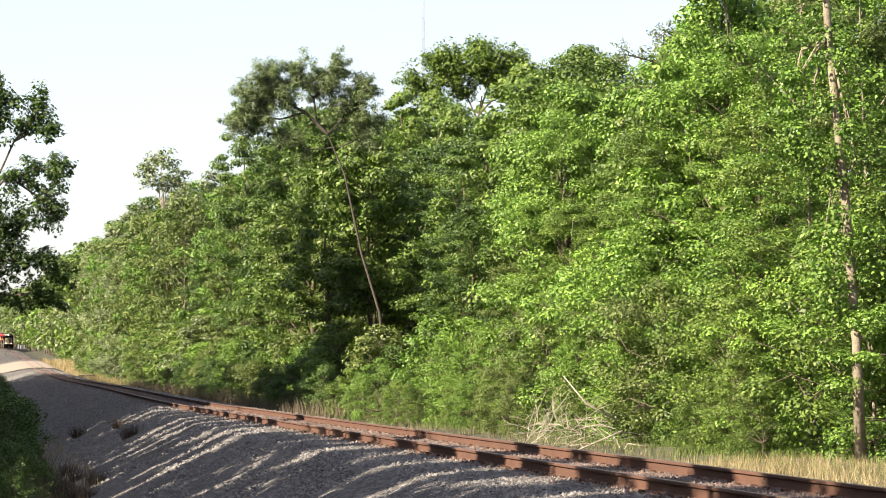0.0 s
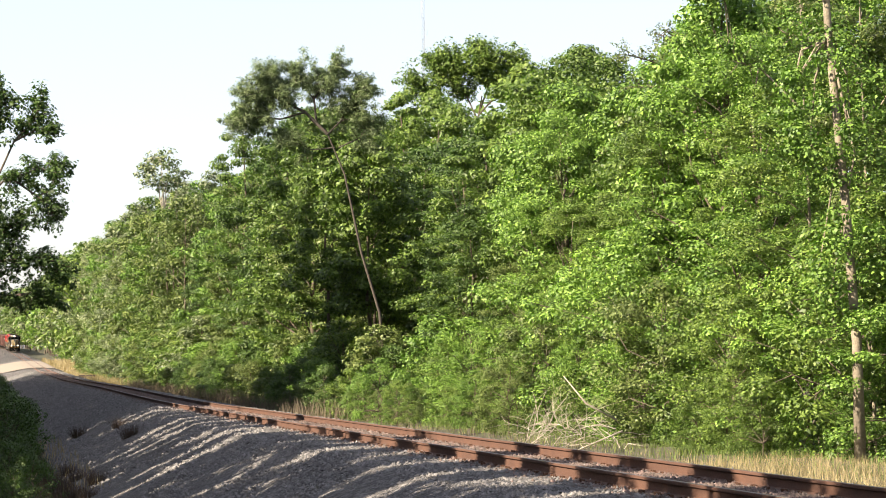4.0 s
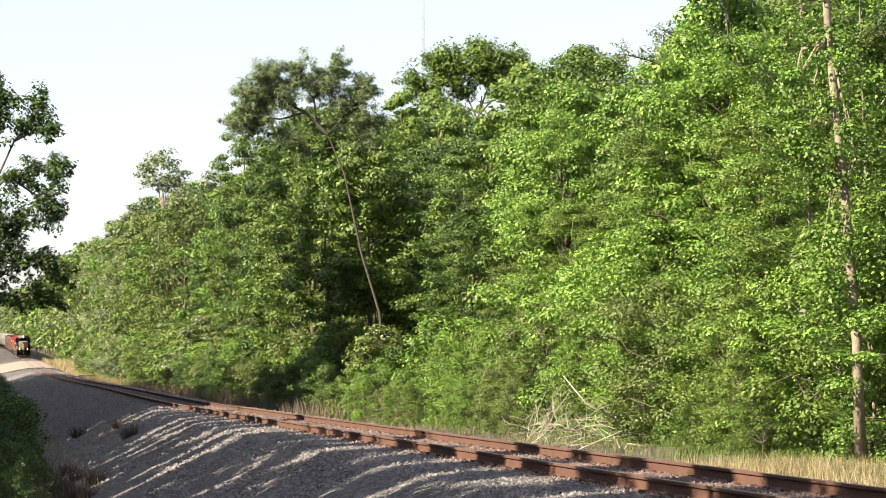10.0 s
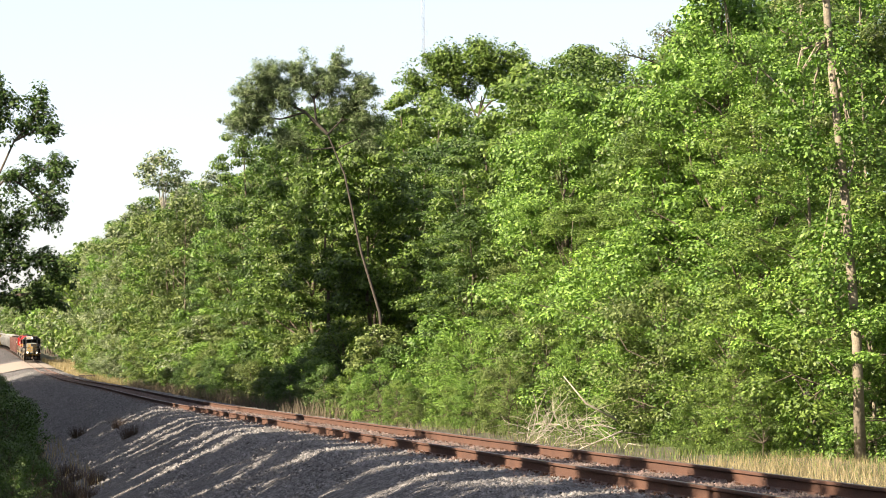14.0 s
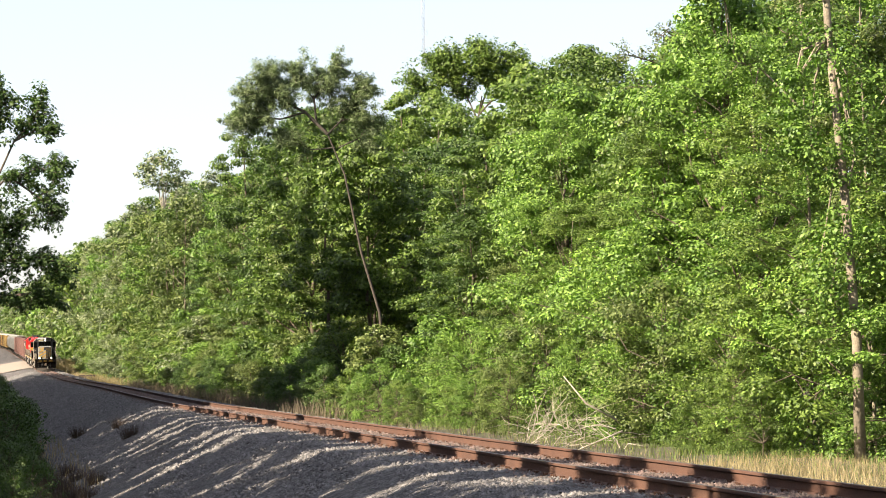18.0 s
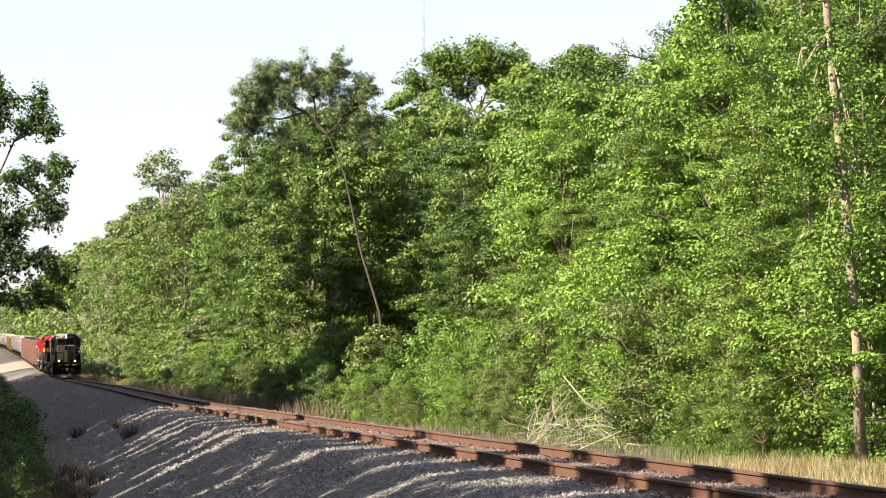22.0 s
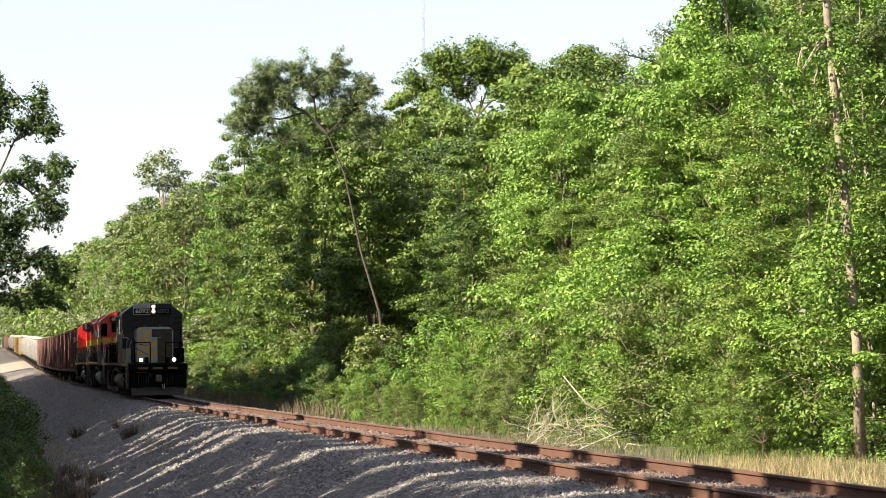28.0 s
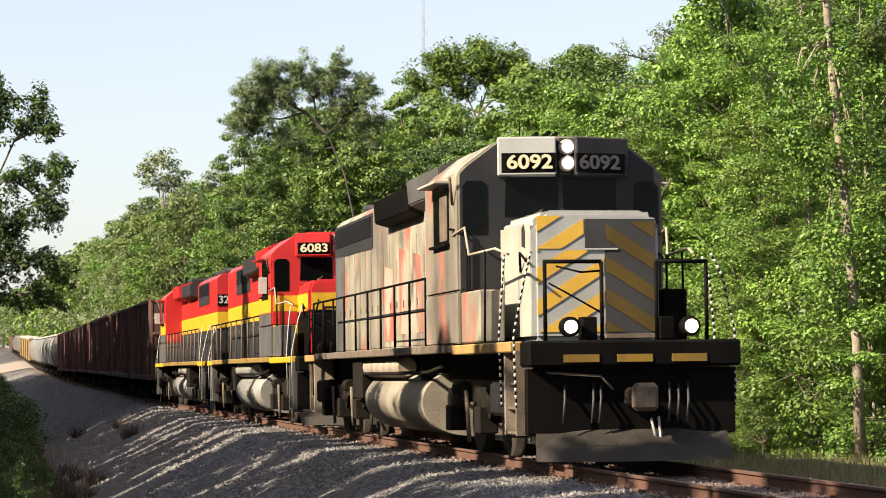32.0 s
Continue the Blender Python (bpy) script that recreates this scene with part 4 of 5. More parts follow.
GREY = paint("weathered_cream_grey_paint", (0.58, 0.53, 0.41), second=(0.32, 0.28, 0.22), streak=0.12, spec=0.25,
             runs=(((0.22, 0.18, 0.15), 0.46, 0.60, 0.5, 0.25), ((0.13, 0.11, 0.09), 0.52, 0.68, 0.8, 0.4), ((0.52, 0.16, 0.11), 0.55, 0.63, 0.9, 0.5), ((0.10, 0.08, 0.07), 0.56, 0.70, 1.3, 0.7)))
GREY_NOSE = paint("light_grey_paint", (0.55, 0.55, 0.54), second=(0.48, 0.48, 0.46), streak=0.15)
NOSE_WHITE = paint("chalky_pale_paint", (0.60, 0.575, 0.49), second=(0.50, 0.47, 0.39), streak=0.35, spec=0.3)
DARKGREY = paint("dark_grey_paint", (0.052, 0.052, 0.060), second=(0.036, 0.035, 0.040), streak=0.2, spec=0.15)
# darker copies of the nose grey and amber, with shade put into the colour
SHADE_NOSE = paint("shaded_grey_paint", (0.075, 0.075, 0.082), second=(0.058, 0.057, 0.062), streak=0.2, spec=0.15)
STRIPE = paint("amber_stripe_paint", (1.0, 0.60, 0.06), second=(0.88, 0.50, 0.06), streak=0.2)
STRIPE_SHADE = paint("shaded_amber_stripe_paint", (0.15, 0.10, 0.026), second=(0.11, 0.074, 0.022), streak=0.2, spec=0.15)
STRIPE_WORN = paint("worn_amber_paint", (0.36, 0.22, 0.045), second=(0.26, 0.16, 0.04), streak=0.3, spec=0.1)
RED = paint("bright_red_paint", (0.80, 0.030, 0.030), second=(0.68, 0.025, 0.025), streak=0.25, rough=0.4)
YELLOW = paint("golden_yellow_paint", (1.0, 0.60, 0.03), second=(0.9, 0.5, 0.03), streak=0.3, rough=0.4)
MIDGREY = paint("slate_grey_paint", (0.17, 0.165, 0.165), second=(0.10, 0.097, 0.095), streak=0.5, spec=0.2)
AMBER_DUSTY = paint("dusty_amber_edge_paint", (0.66, 0.40, 0.13), second=(0.42, 0.28, 0.14), streak=0.5, spec=0.2)
BLACK = paint("grimy_black_paint", (0.005, 0.005, 0.005), second=(0.010, 0.008, 0.007), streak=0.0, rough=0.65, spec=0.04)
# grime darkened further: the underbody's shade is put into its colour
GRIME = material("oily_grime_with_shade", (0.026, 0.020, 0.016), 0.85, second=(0.010, 0.008, 0.007), scale=3, fine=35, bump=0.4, bump_scale=25, streaks=0.15, spec=0.1)
TANK = material("dusty_fuel_tank_paint", (0.50, 0.44, 0.35), 0.7, second=(0.30, 0.25, 0.19), scale=1.2, fine=30, streaks=0.7, spec=0.15)
TANK_PALE = material("pale_silver_tank_paint", (0.42, 0.40, 0.37), 0.6, second=(0.28, 0.26, 0.24), scale=1.2, fine=30, streaks=0.6)
DUST = material("pale_dusty_casting", (0.27, 0.21, 0.16), 0.85, second=(0.11, 0.08, 0.06), scale=4, fine=40, streaks=0.5, spec=0.15)
PALE_DUST = material("pale_dusty_step_paint", (0.60, 0.50, 0.40), 0.8, second=(0.40, 0.32, 0.25), scale=3, fine=40, streaks=0.5, grain=0.15, spec=0.15)
DULL_YELLOW = paint("grimy_yellow_edge", (0.50, 0.30, 0.05), second=(0.26, 0.17, 0.06), streak=0.6)
STEEL = material("worn_wheel_steel", (0.10, 0.08, 0.065), 0.6, metal=0.3, second=(0.05, 0.04, 0.03), scale=5, fine=40)
PLOW = material("scuffed_plow_steel", (0.078, 0.066, 0.056), 0.6, second=(0.05, 0.042, 0.036), scale=2, fine=30, streaks=0.3, spec=0.15)
CREAM = material("cream_number_paint", (0.95, 0.82, 0.52), 0.5, second=(0.8, 0.68, 0.42), scale=8, fine=40)
WHITE = material("white_enamel", (0.75, 0.73, 0.68), 0.5, second=(0.6, 0.57, 0.5), scale=8, fine=40)
# digits on the side away from the sun, their shade put into the colour
GREY_TEXT = material("shaded_number_paint", (0.12, 0.12, 0.13), 0.5, second=(0.09, 0.09, 0.10), scale=8, fine=40)
GLASS = material("dark_cab_glass", (0.004, 0.005, 0.005), 0.08, second=(0.006, 0.007, 0.007), scale=1, fine=10, spec=0.10)
RUBBER = material("black_rubber_hose", (0.05, 0.045, 0.045), 0.6, scale=6)
LAMP = material("burning_headlight", (1.0, 0.95, 0.85), 0.3, emission=((1.0, 0.80, 0.52), 6.0))
LAMP_DIM = material("headlight_lens", (0.9, 0.8, 0.75), 0.15, emission=((1.0, 0.72, 0.58), 2.2))
FADED = paint("faded_red_lettering", (0.62, 0.13, 0.09), second=(0.60, 0.30, 0.22), streak=0.5, runs=(((0.60, 0.55, 0.44), 0.46, 0.56, 1.6, 0.8), ((0.20, 0.13, 0.09), 0.56, 0.68, 1.4, 0.6)))
OXIDE = paint("oxide_brown_car_paint", (0.130, 0.043, 0.028), second=(0.075, 0.028, 0.020), streak=0.6, random_value=0.25, rough=0.75, runs=(((0.21, 0.082, 0.056), 0.56, 0.70, 1.1, 0.14), ((0.06, 0.028, 0.024), 0.55, 0.7, 0.6, 0.2)))
OXIDE_POST = paint("sun_bleached_oxide_post", (0.25, 0.105, 0.078), second=(0.14, 0.056, 0.042), streak=0.5, random_value=0.45, rough=0.75)
HOPPER = paint("chalk_white_hopper_paint", (0.50, 0.485, 0.46), second=(0.36, 0.35, 0.33), streak=0.55, random_value=0.15, rough=0.7)
BOX_YELLOW = paint("dull_yellow_car_paint", (0.55, 0.36, 0.10), second=(0.46, 0.29, 0.09), streak=0.5, random_value=0.2, rough=0.7)
BOX_ROOF = paint("bleached_car_roof", (0.62, 0.58, 0.50), second=(0.5, 0.46, 0.4), streak=0.2, rough=0.7)

LOCO = 21.4                             # metres over the couplers


# Vehicles are measured in u (back from the front coupler), v (towards their right side) and z over the rails.
def slab(name, parent, mat, u, v, z, length=LOCO, bevel=0.015, label="", turn=None):
    bm = bmesh.new()
    box(bm, (length / 2 - u[1], -v[1], z[0]), (length / 2 - u[0], -v[0], z[1]))
    if bevel:
        bmesh.ops.bevel(bm, geom=bm.edges[:], offset=min(bevel, (u[1] - u[0]) / 3, (v[1] - v[0]) / 3, (z[1] - z[0]) / 3), segments=1, affect="EDGES")
    if turn:
        c = Vector((length / 2 - (u[0] + u[1]) / 2, -(v[0] + v[1]) / 2, 0))
        bmesh.ops.rotate(bm, verts=bm.verts[:], cent=c, matrix=Matrix.Rotation(radians(turn), 3, "Z"))
    return part(name, bm, mat, parent, label)


def prism(name, parent, mat, profile, u, length=LOCO, bevel=0.02, label="", smooth=False):
    """A (v, z) outline drawn along u."""
    bm = bmesh.new()
    a = [bm.verts.new((length / 2 - u[0], -v, z)) for v, z in profile]
    b = [bm.verts.new((length / 2 - u[1], -v, z)) for v, z in profile]
    n = len(profile)
    bm.faces.new(a)
    bm.faces.new(b[::-1])
    for i in range(n):
        f = bm.faces.new((a[i], b[i], b[(i + 1) % n], a[(i + 1) % n]))
        f.smooth = smooth
    bmesh.ops.recalc_face_normals(bm, faces=bm.faces[:])
    if bevel:
        bmesh.ops.bevel(bm, geom=bm.edges[:], offset=bevel, segments=2, affect="EDGES")
    return part(name, bm, mat, parent, label)


def side_plate(name, parent, mat, outline, v, thick=0.012, length=LOCO, label=""):
    """A (u, z) outline on a side wall at v, standing proud of it."""
    bm = bmesh.new()
    s = 1 if v > 0 else -1
    a = [bm.verts.new((length / 2 - u, -v, z)) for u, z in outline]
    b = [bm.verts.new((length / 2 - u, -(v + s * thick), z)) for u, z in outline]
    n = len(outline)
    bm.faces.new(a)
    bm.faces.new(b[::-1])
    for i in range(n):
        bm.faces.new((a[i], b[i], b[(i + 1) % n], a[(i + 1) % n]))
    bmesh.ops.recalc_face_normals(bm, faces=bm.faces[:])
    return part(name, bm, mat, parent, label)


def front_plate(name, parent, mat, outline, u, thick=0.006, length=LOCO, label=""):
    """A (v, z) outline on a front wall at u, standing proud of it."""
    bm = bmesh.new()
    a = [bm.verts.new((length / 2 - u, -v, z)) for v, z in outline]
    b = [bm.verts.new((length / 2 - u + thick, -v, z)) for v, z in outline]
    n = len(outline)
    bm.faces.new(a)
    bm.faces.new(b[::-1])
    for i in range(n):
        bm.faces.new((a[i], b[i], b[(i + 1) % n], a[(i + 1) % n]))
    bmesh.ops.recalc_face_normals(bm, faces=bm.faces[:])
    return part(name, bm, mat, parent, label)


def rod(name, parent, mat, points, r=0.02, length=LOCO, sides=6, label=""):
    bm = bmesh.new()
    tube(bm, [(length / 2 - u, -v, z) for u, v, z in points], [r] * len(points), sides)
    return part(name, bm, mat, parent, label)


def drum(name, parent, mat, centre, radius, half, axis="y", length=LOCO, sides=20, label="", round_end=0.0):
    """A cylinder along an axis, with slightly domed ends."""
    bm = bmesh.new()
    u, v, z = centre
    d = {"x": Vector((1, 0, 0)), "y": Vector((0, 1, 0)), "z": Vector((0, 0, 1))}[axis]
    c = Vector((length / 2 - u, -v, z))
    e = round_end or half * 0.04
    tube(bm, [c - d * half, c - d * (half - e), c + d * (half - e), c + d * half], [radius * 0.85, radius, radius, radius * 0.85], sides)
    return part(name, bm, mat, parent, label)


def writing(text, parent, mat, centre, height, facing=0.0, length=LOCO, name="number", width=None):
    """Flat lettering on a board; facing turns it about the vertical."""
    cu = bpy.data.curves.new("lettering", "FONT")
    cu.body, cu.size, cu.align_x, cu.align_y, cu.extrude, cu.offset = text, height * 1.4, "CENTER", "CENTER", 0.004, height * 0.035
    tmp = new("lettering", cu)
    me = bpy.data.meshes.new_from_object(tmp.evaluated_get(bpy.context.evaluated_depsgraph_get()))
    bpy.data.objects.remove(tmp)
    if width:
        xs = [p.co.x for p in me.vertices]
        k = width / (max(xs) - min(xs))
        for p in me.vertices:
            p.co.x *= k
    u, v, z = centre
    me.transform(Matrix.Translation((length / 2 - u, -v, z)) @ pose(0, 0, 0, 90, 0, 90 + facing))
    me.materials.clear()
    me.materials.append(mat)
    return part(name, me, None, parent)


WHEELS = []                             # turning wheelsets of the leading units: part, x in its vehicle


def wheelset(parent, x, radius=0.508, turns=False):
    """Axle with two flanged wheels, at x in the vehicle's own space."""
    bm = bmesh.new()
    tube(bm, [(0, -0.85, 0), (0, 0.85, 0)], [0.08, 0.08], 8)
    for s in (-1, 1):
        tube(bm, [(0, s * 0.69, 0), (0, s * 0.72, 0), (0, s * 0.725, 0), (0, s * 0.83, 0)], [radius * 1.04, radius * 1.04, radius, radius * 0.985], 24)
        tube(bm, [(0, s * 0.826, 0), (0, s * 0.90, 0)], [0.17, 0.13], 10)
        for k in range(4):
            a = k * math.pi / 2
            tube(bm, [(math.cos(a) * 0.3, s * 0.825, math.sin(a) * 0.3), (math.cos(a) * 0.3, s * 0.838, math.sin(a) * 0.3)], [0.05, 0.04], 6)
    ob = part("wheelset", bm, STEEL, parent)
    ob.location = (x, 0, radius)
    if turns:
        WHEELS.append((ob, x, radius))
    return ob


def loco_truck(root, u0, mat, turns):
    """Three-axle truck centred at u0."""
    for s in (-1, 1):
        v = s * 1.06
        out = [(u0 - 2.75, 0.62), (u0 - 2.75, 0.86), (u0 - 2.3, 1.0), (u0 + 2.3, 1.0), (u0 + 2.75, 0.86), (u0 + 2.75, 0.62), (u0 + 2.3, 0.55),
               (u0 + 1.6, 0.78), (u0 + 0.5, 0.78), (u0 + 0.3, 0.55), (u0 - 0.3, 0.55), (u0 - 0.5, 0.78), (u0 - 1.6, 0.78), (u0 - 2.3, 0.55)]
        fr = side_plate("truck_frame", root, mat, out, v, 0.13)
        for k in (-2.07, 0.0, 2.07):
            slab("journal_box", fr, mat, (u0 + k - 0.19, u0 + k + 0.19), (v - 0.02, v + 0.26) if s > 0 else (v - 0.26, v + 0.02), (0.34, 0.72))
            for j in (-0.33, 0.33):
                drum("spring", fr, mat, (u0 + k + j, v + s * 0.10, 0.82), 0.085, 0.16, "z", sides=8)
        for k in (-1.2, 1.2):
            drum("brake_cylinder", fr, GRIME, (u0 + k, v + s * 0.22, 0.98), 0.12, 0.20, "x", sides=10)
            rod("brake_rod", fr, DUST, [(u0 + k - 0.3, v + s * 0.22, 0.95), (u0 + k - 0.42, v + s * 0.22, 0.45), (u0 + k - 0.40, v + s * 0.2, 0.2)], 0.035)
        rod("sand_pipe", fr, DUST, [(u0 - 2.6, v, 0.95), (u0 - 2.72, v - s * 0.1, 0.4), (u0 - 2.6, v - s * 0.25, 0.13)], 0.03)
        slab("brake_shoe", fr, DUST, (u0 - 2.72, u0 - 2.62), (v - 0.28, v - 0.1) if s > 0 else (v + 0.1, v + 0.28), (0.3, 0.75))
    for k in (-2.07, 0.0, 2.07):
        wheelset(root, LOCO / 2 - u0 - k, turns=turns)


def chevrons(parent, u, v0, v1, z0, z1, slope, mat, thick=0.005, width=0.21, gap=0.44, start=0.0):
    """Slanted stripes clipped to a rectangle on a front wall."""
    z = z0 - 2 + start
    while z < z1 + 1.5:
        lo = lambda v: z + slope * (v - v0)
        pts = [(v0, lo(v0)), (v1, lo(v1)), (v1, lo(v1) + width), (v0, lo(v0) + width)]
        for axis_limit, keep_above in ((z0, True), (z1, False)):
            out = []
            for i in range(len(pts)):
                p, q = pts[i], pts[(i + 1) % len(pts)]
                inside = lambda r: (r[1] >= axis_limit) == keep_above or r[1] == axis_limit
                if inside(p):
                    out.append(p)
                if inside(p) != inside(q):
                    t = (axis_limit - p[1]) / (q[1] - p[1])
                    out.append((p[0] + (q[0] - p[0]) * t, axis_limit))
            pts = out
            if len(pts) < 3:
                break
        if len(pts) >= 3:
            front_plate("stripe", parent, mat, pts, u, thick)
        z += gap


def locomotive(scheme, number, label, backwards=False, turns=False):
    """Six-axle diesel road switcher with a low nose, walkways and handrails."""
    root = new("locomotive")
    tagged(root, label, "locomotive", "locomotives of the train")
    A = scheme == "grey"
    rear_cab = backwards
    top = GREY if A else RED
    deck = 1.63
    cab0, cab1 = 4.2, 6.67
    # underframe, fuel tank and trucks
    slab("underframe", root, GRIME, (0.62, LOCO - 0.62), (-0.95, 0.95), (1.10, deck - 0.02))
    for s in (-1, 1):
        vv = (1.35, 1.53) if s > 0 else (-1.53, -1.35)
        slab("walkway", root, GRIME, (0.7, LOCO - 0.7), (0.95, 1.35) if s > 0 else (-1.35, -0.95), (1.55, deck - 0.02), bevel=0.005)
        slab("side_sill", root, DUST if A else DULL_YELLOW, (4.8, LOCO - 2.2), vv, (1.50, deck), label="weathered walkway edge")
        slab("front_sill", root, AMBER_DUSTY if A else YELLOW, (1.0, 4.78), vv, (1.47, deck - 0.02), label="amber walkway edge")
        slab("rear_sill", root, AMBER_DUSTY if A else YELLOW, (LOCO - 2.18, LOCO - 0.7), vv, (1.47, deck - 0.02))
    tank = [(1.05, 1.20)] + [(0.62 + 0.76 * math.cos(a), 0.74 + 0.54 * math.sin(a)) for a in np.linspace(1.0, -1.57, 14)]
    prism("fuel_tank", root, TANK if A else TANK_PALE, tank + [(-v, z) for v, z in reversed(tank)], (7.9, 13.6), bevel=0, smooth=True, label="dusty fuel tank slung between the trucks")
    for s in (-1, 1):
        drum("air_reservoir", root, PALE_DUST if A else TANK_PALE, (12.3, s * 1.2, 1.32), 0.185, 2.1, "x", sides=16, round_end=0.12, label="pale dusty air reservoir")
        slab("tank_bracket", root, GRIME, (8.2, 8.3), (s * 1.2 - 0.13, s * 1.2 + 0.13), (1.1, 1.5))
        slab("battery_box", root, GRIME, (13.8, 14.9), (1.0, 1.4) if s > 0 else (-1.4, -1.0), (0.75, 1.45))
        rod("air_pipe", root, GRIME, [(6.7, s * 1.3, 1.30), (7.6, s * 1.34, 1.22), (14.9, s * 1.36, 1.20)], 0.03)
    for u0 in (4.07, LOCO - 4.07):
        loco_truck(root, u0, GRIME, turns)
    # ends: pilot, plow, coupler, steps
    for end in (0, 1):
        f = (lambda a, b: (a, b)) if end == 0 else (lambda a, b: (LOCO - b, LOCO - a))
        g = (lambda a: a) if end == 0 else (lambda a: LOCO - a)
        pil = slab("pilot", root, BLACK, f(0.62, 0.74), (-1.40, 1.40), (0.40, 1.25), label="black end plate")
        slab("anticlimber", root, BLACK, f(0.40, 0.9), (-1.42, 1.42), (1.27, 1.61), bevel=0.03)
        for v0 in (-0.95, -0.22, 0.49):
            slab("reflector", pil, STRIPE_WORN, f(0.385, 0.41), (v0, v0 + 0.47), (1.33, 1.43), bevel=0, label="amber painted rectangle")
        if end == 0 or not A:
            bm = bmesh.new()
            rows = []
            for v in np.linspace(-1.28, 1.28, 9):
                c = 0.42 * (1 - abs(v) / 1.28)
                rows.append([bm.verts.new((LOCO / 2 - g(0.62), -v, 0.42 if abs(v) > 0.9 else 0.46)), bm.verts.new((LOCO / 2 - g(0.50 - c), -v, 0.25)), bm.verts.new((LOCO / 2 - g(0.34 - c), -v, 0.07)),
                             bm.verts.new((LOCO / 2 - g(0.64), -v, 0.07))])
            for a, b in zip(rows, rows[1:]):
                for k in range(3):
                    bm.faces.new((a[k], b[k], b[k + 1], a[k + 1]))
            for r in (rows[0], rows[-1]):
                bm.faces.new(r)
            bmesh.ops.recalc_face_normals(bm, faces=bm.faces[:])
            part("plow", bm, PLOW, root, "scuffed steel snow plow")
        cp = slab("coupler", root, GRIME, f(0.05, 0.8), (-0.11, 0.11), (0.76, 1.0), bevel=0.04, label="dusty knuckle coupler")
        slab("knuckle", cp, DUST, f(-0.04, 0.22), (-0.17, 0.13), (0.70, 1.06), bevel=0.05)
        rod("uncoupling_lever", root, DUST, [(g(0.55), 1.15, 1.2), (g(0.5), 0.45, 1.15), (g(0.45), 0.3, 0.98)], 0.017)
        for v in (-0.75, -0.62, -0.5, 0.42, 0.52, 0.9):
            rod("air_hose", root, RUBBER, [(g(0.6), v, 1.05), (g(0.48), v + 0.03, 0.85), (g(0.47), v + 0.06, 0.55)], 0.017)
        rod("hose_coupling", root, WHITE, [(g(0.44), -0.30, 0.62), (g(0.42), -0.32, 0.32), (g(0.42), -0.26, 0.32), (g(0.44), -0.20, 0.6)], 0.018)
        for s in (-1, 1):
            slab("step_back", root, DUST if A else MIDGREY, f(1.0, 1.66), (1.02, 1.06) if s > 0 else (-1.06, -1.02), (0.38, 1.5))
            for k, z in enumerate((0.40, 0.72, 1.04, 1.34)):
                slab("step", root, DUST if A else MIDGREY, f(1.05, 1.62), (1.06, 1.45 - 0.03 * k) if s > 0 else (-1.45 + 0.03 * k, -1.06), (z, z + 0.035), bevel=0.006)
            slab("step_side", root, PALE_DUST if A else MIDGREY, f(1.62, 1.66), (1.06, 1.46) if s > 0 else (-1.46, -1.06), (0.38, 1.5), bevel=0.01, label="pale dusty step side plate")
            slab("step_riser", root, PALE_DUST if A else MIDGREY, f(0.92, 1.62), (1.10, 1.13) if s > 0 else (-1.13, -1.10), (0.42, 1.10), bevel=0.01)
            slab("sand_box", root, PALE_DUST if A and end == 0 else GRIME, f(1.72, 2.75), (1.10, 1.42) if s > 0 else (-1.42, -1.10), (0.62, 1.08), bevel=0.05, label="pale dusty sand box")
            slab("step_side", root, DUST if A else MIDGREY, f(0.98, 1.02), (1.06, 1.46) if s > 0 else (-1.46, -1.06), (0.38, 1.5), bevel=0.01)
            for uu in (0.86, 1.72):           # stair handrails with pale and dark bands
                pts = [(g(uu), s * 1.48, 0.75), (g(uu + 0.02), s * 1.50, 1.7), (g(uu + 0.02), s * (1.34 if uu < 1 else 1.44), 2.45), (g(uu + 0.16), s * (1.22 if uu < 1 else 1.38), 2.78)]
                hr = rod("stair_rail", root, BLACK if A else WHITE, pts, 0.013, label="thin handrail with white and black bands" if A else "thin white handrail")
                if A and end == 0:
                    for (u0, v0, z0), (u1, v1, z1) in zip(pts, pts[1:]):
                        n = max(1, round(math.dist((u0, v0, z0), (u1, v1, z1)) / 0.095))
                        for i in range(n):
                            c = [(u0 + (u1 - u0) * t, v0 + (v1 - v0) * t, z0 + (z1 - z0) * t) for t in ((i + 0.25) / n, (i + 0.72) / n)]
                            rod("band", hr, WHITE, c, 0.017, sides=5)
        # end platform railing
        for v in (-1.08, -0.40, 0.34, 1.10):
            rod("stanchion", root, BLACK, [(g(0.78), v, deck - 0.1), (g(0.78), v, 2.64)], 0.03)
        for v0, v1 in ((0.34, 1.12), (-1.10, -0.40)):
            rod("end_rail", root, BLACK, [(g(0.78), v0, 2.64), (g(0.78), v1, 2.64)], 0.028)
        rod("chain", root, BLACK, [(g(0.78), 1.05, 2.36), (g(0.76), 0.72, 2.18), (g(0.78), 0.36, 1.98)], 0.014)
        rod("chain", root, BLACK, [(g(0.78), 0.95, 2.58), (g(0.76), 0.62, 2.50), (g(0.78), 0.36, 2.52)], 0.014)
        for s in (-1, 1):
            lamp = drum("ditch_light", root, BLACK, (g(0.66), s * 0.81, 1.79), 0.13, 0.07, "x", sides=16, label="round ditch light in a black can")
            drum("lens", lamp, LAMP if end == 0 and A else GLASS, (g(0.585), s * 0.81, 1.79), 0.085, 0.015, "x", sides=16)
            slab("lamp_box", root, BLACK, f(0.72, 0.95), (s * 0.52 - 0.1, s * 0.52 + 0.1), (1.62, 1.92))
    # nose
    nose = [(0.90, deck), (0.90, 3.22), (0.82, 3.38), (0.70, 3.42)]
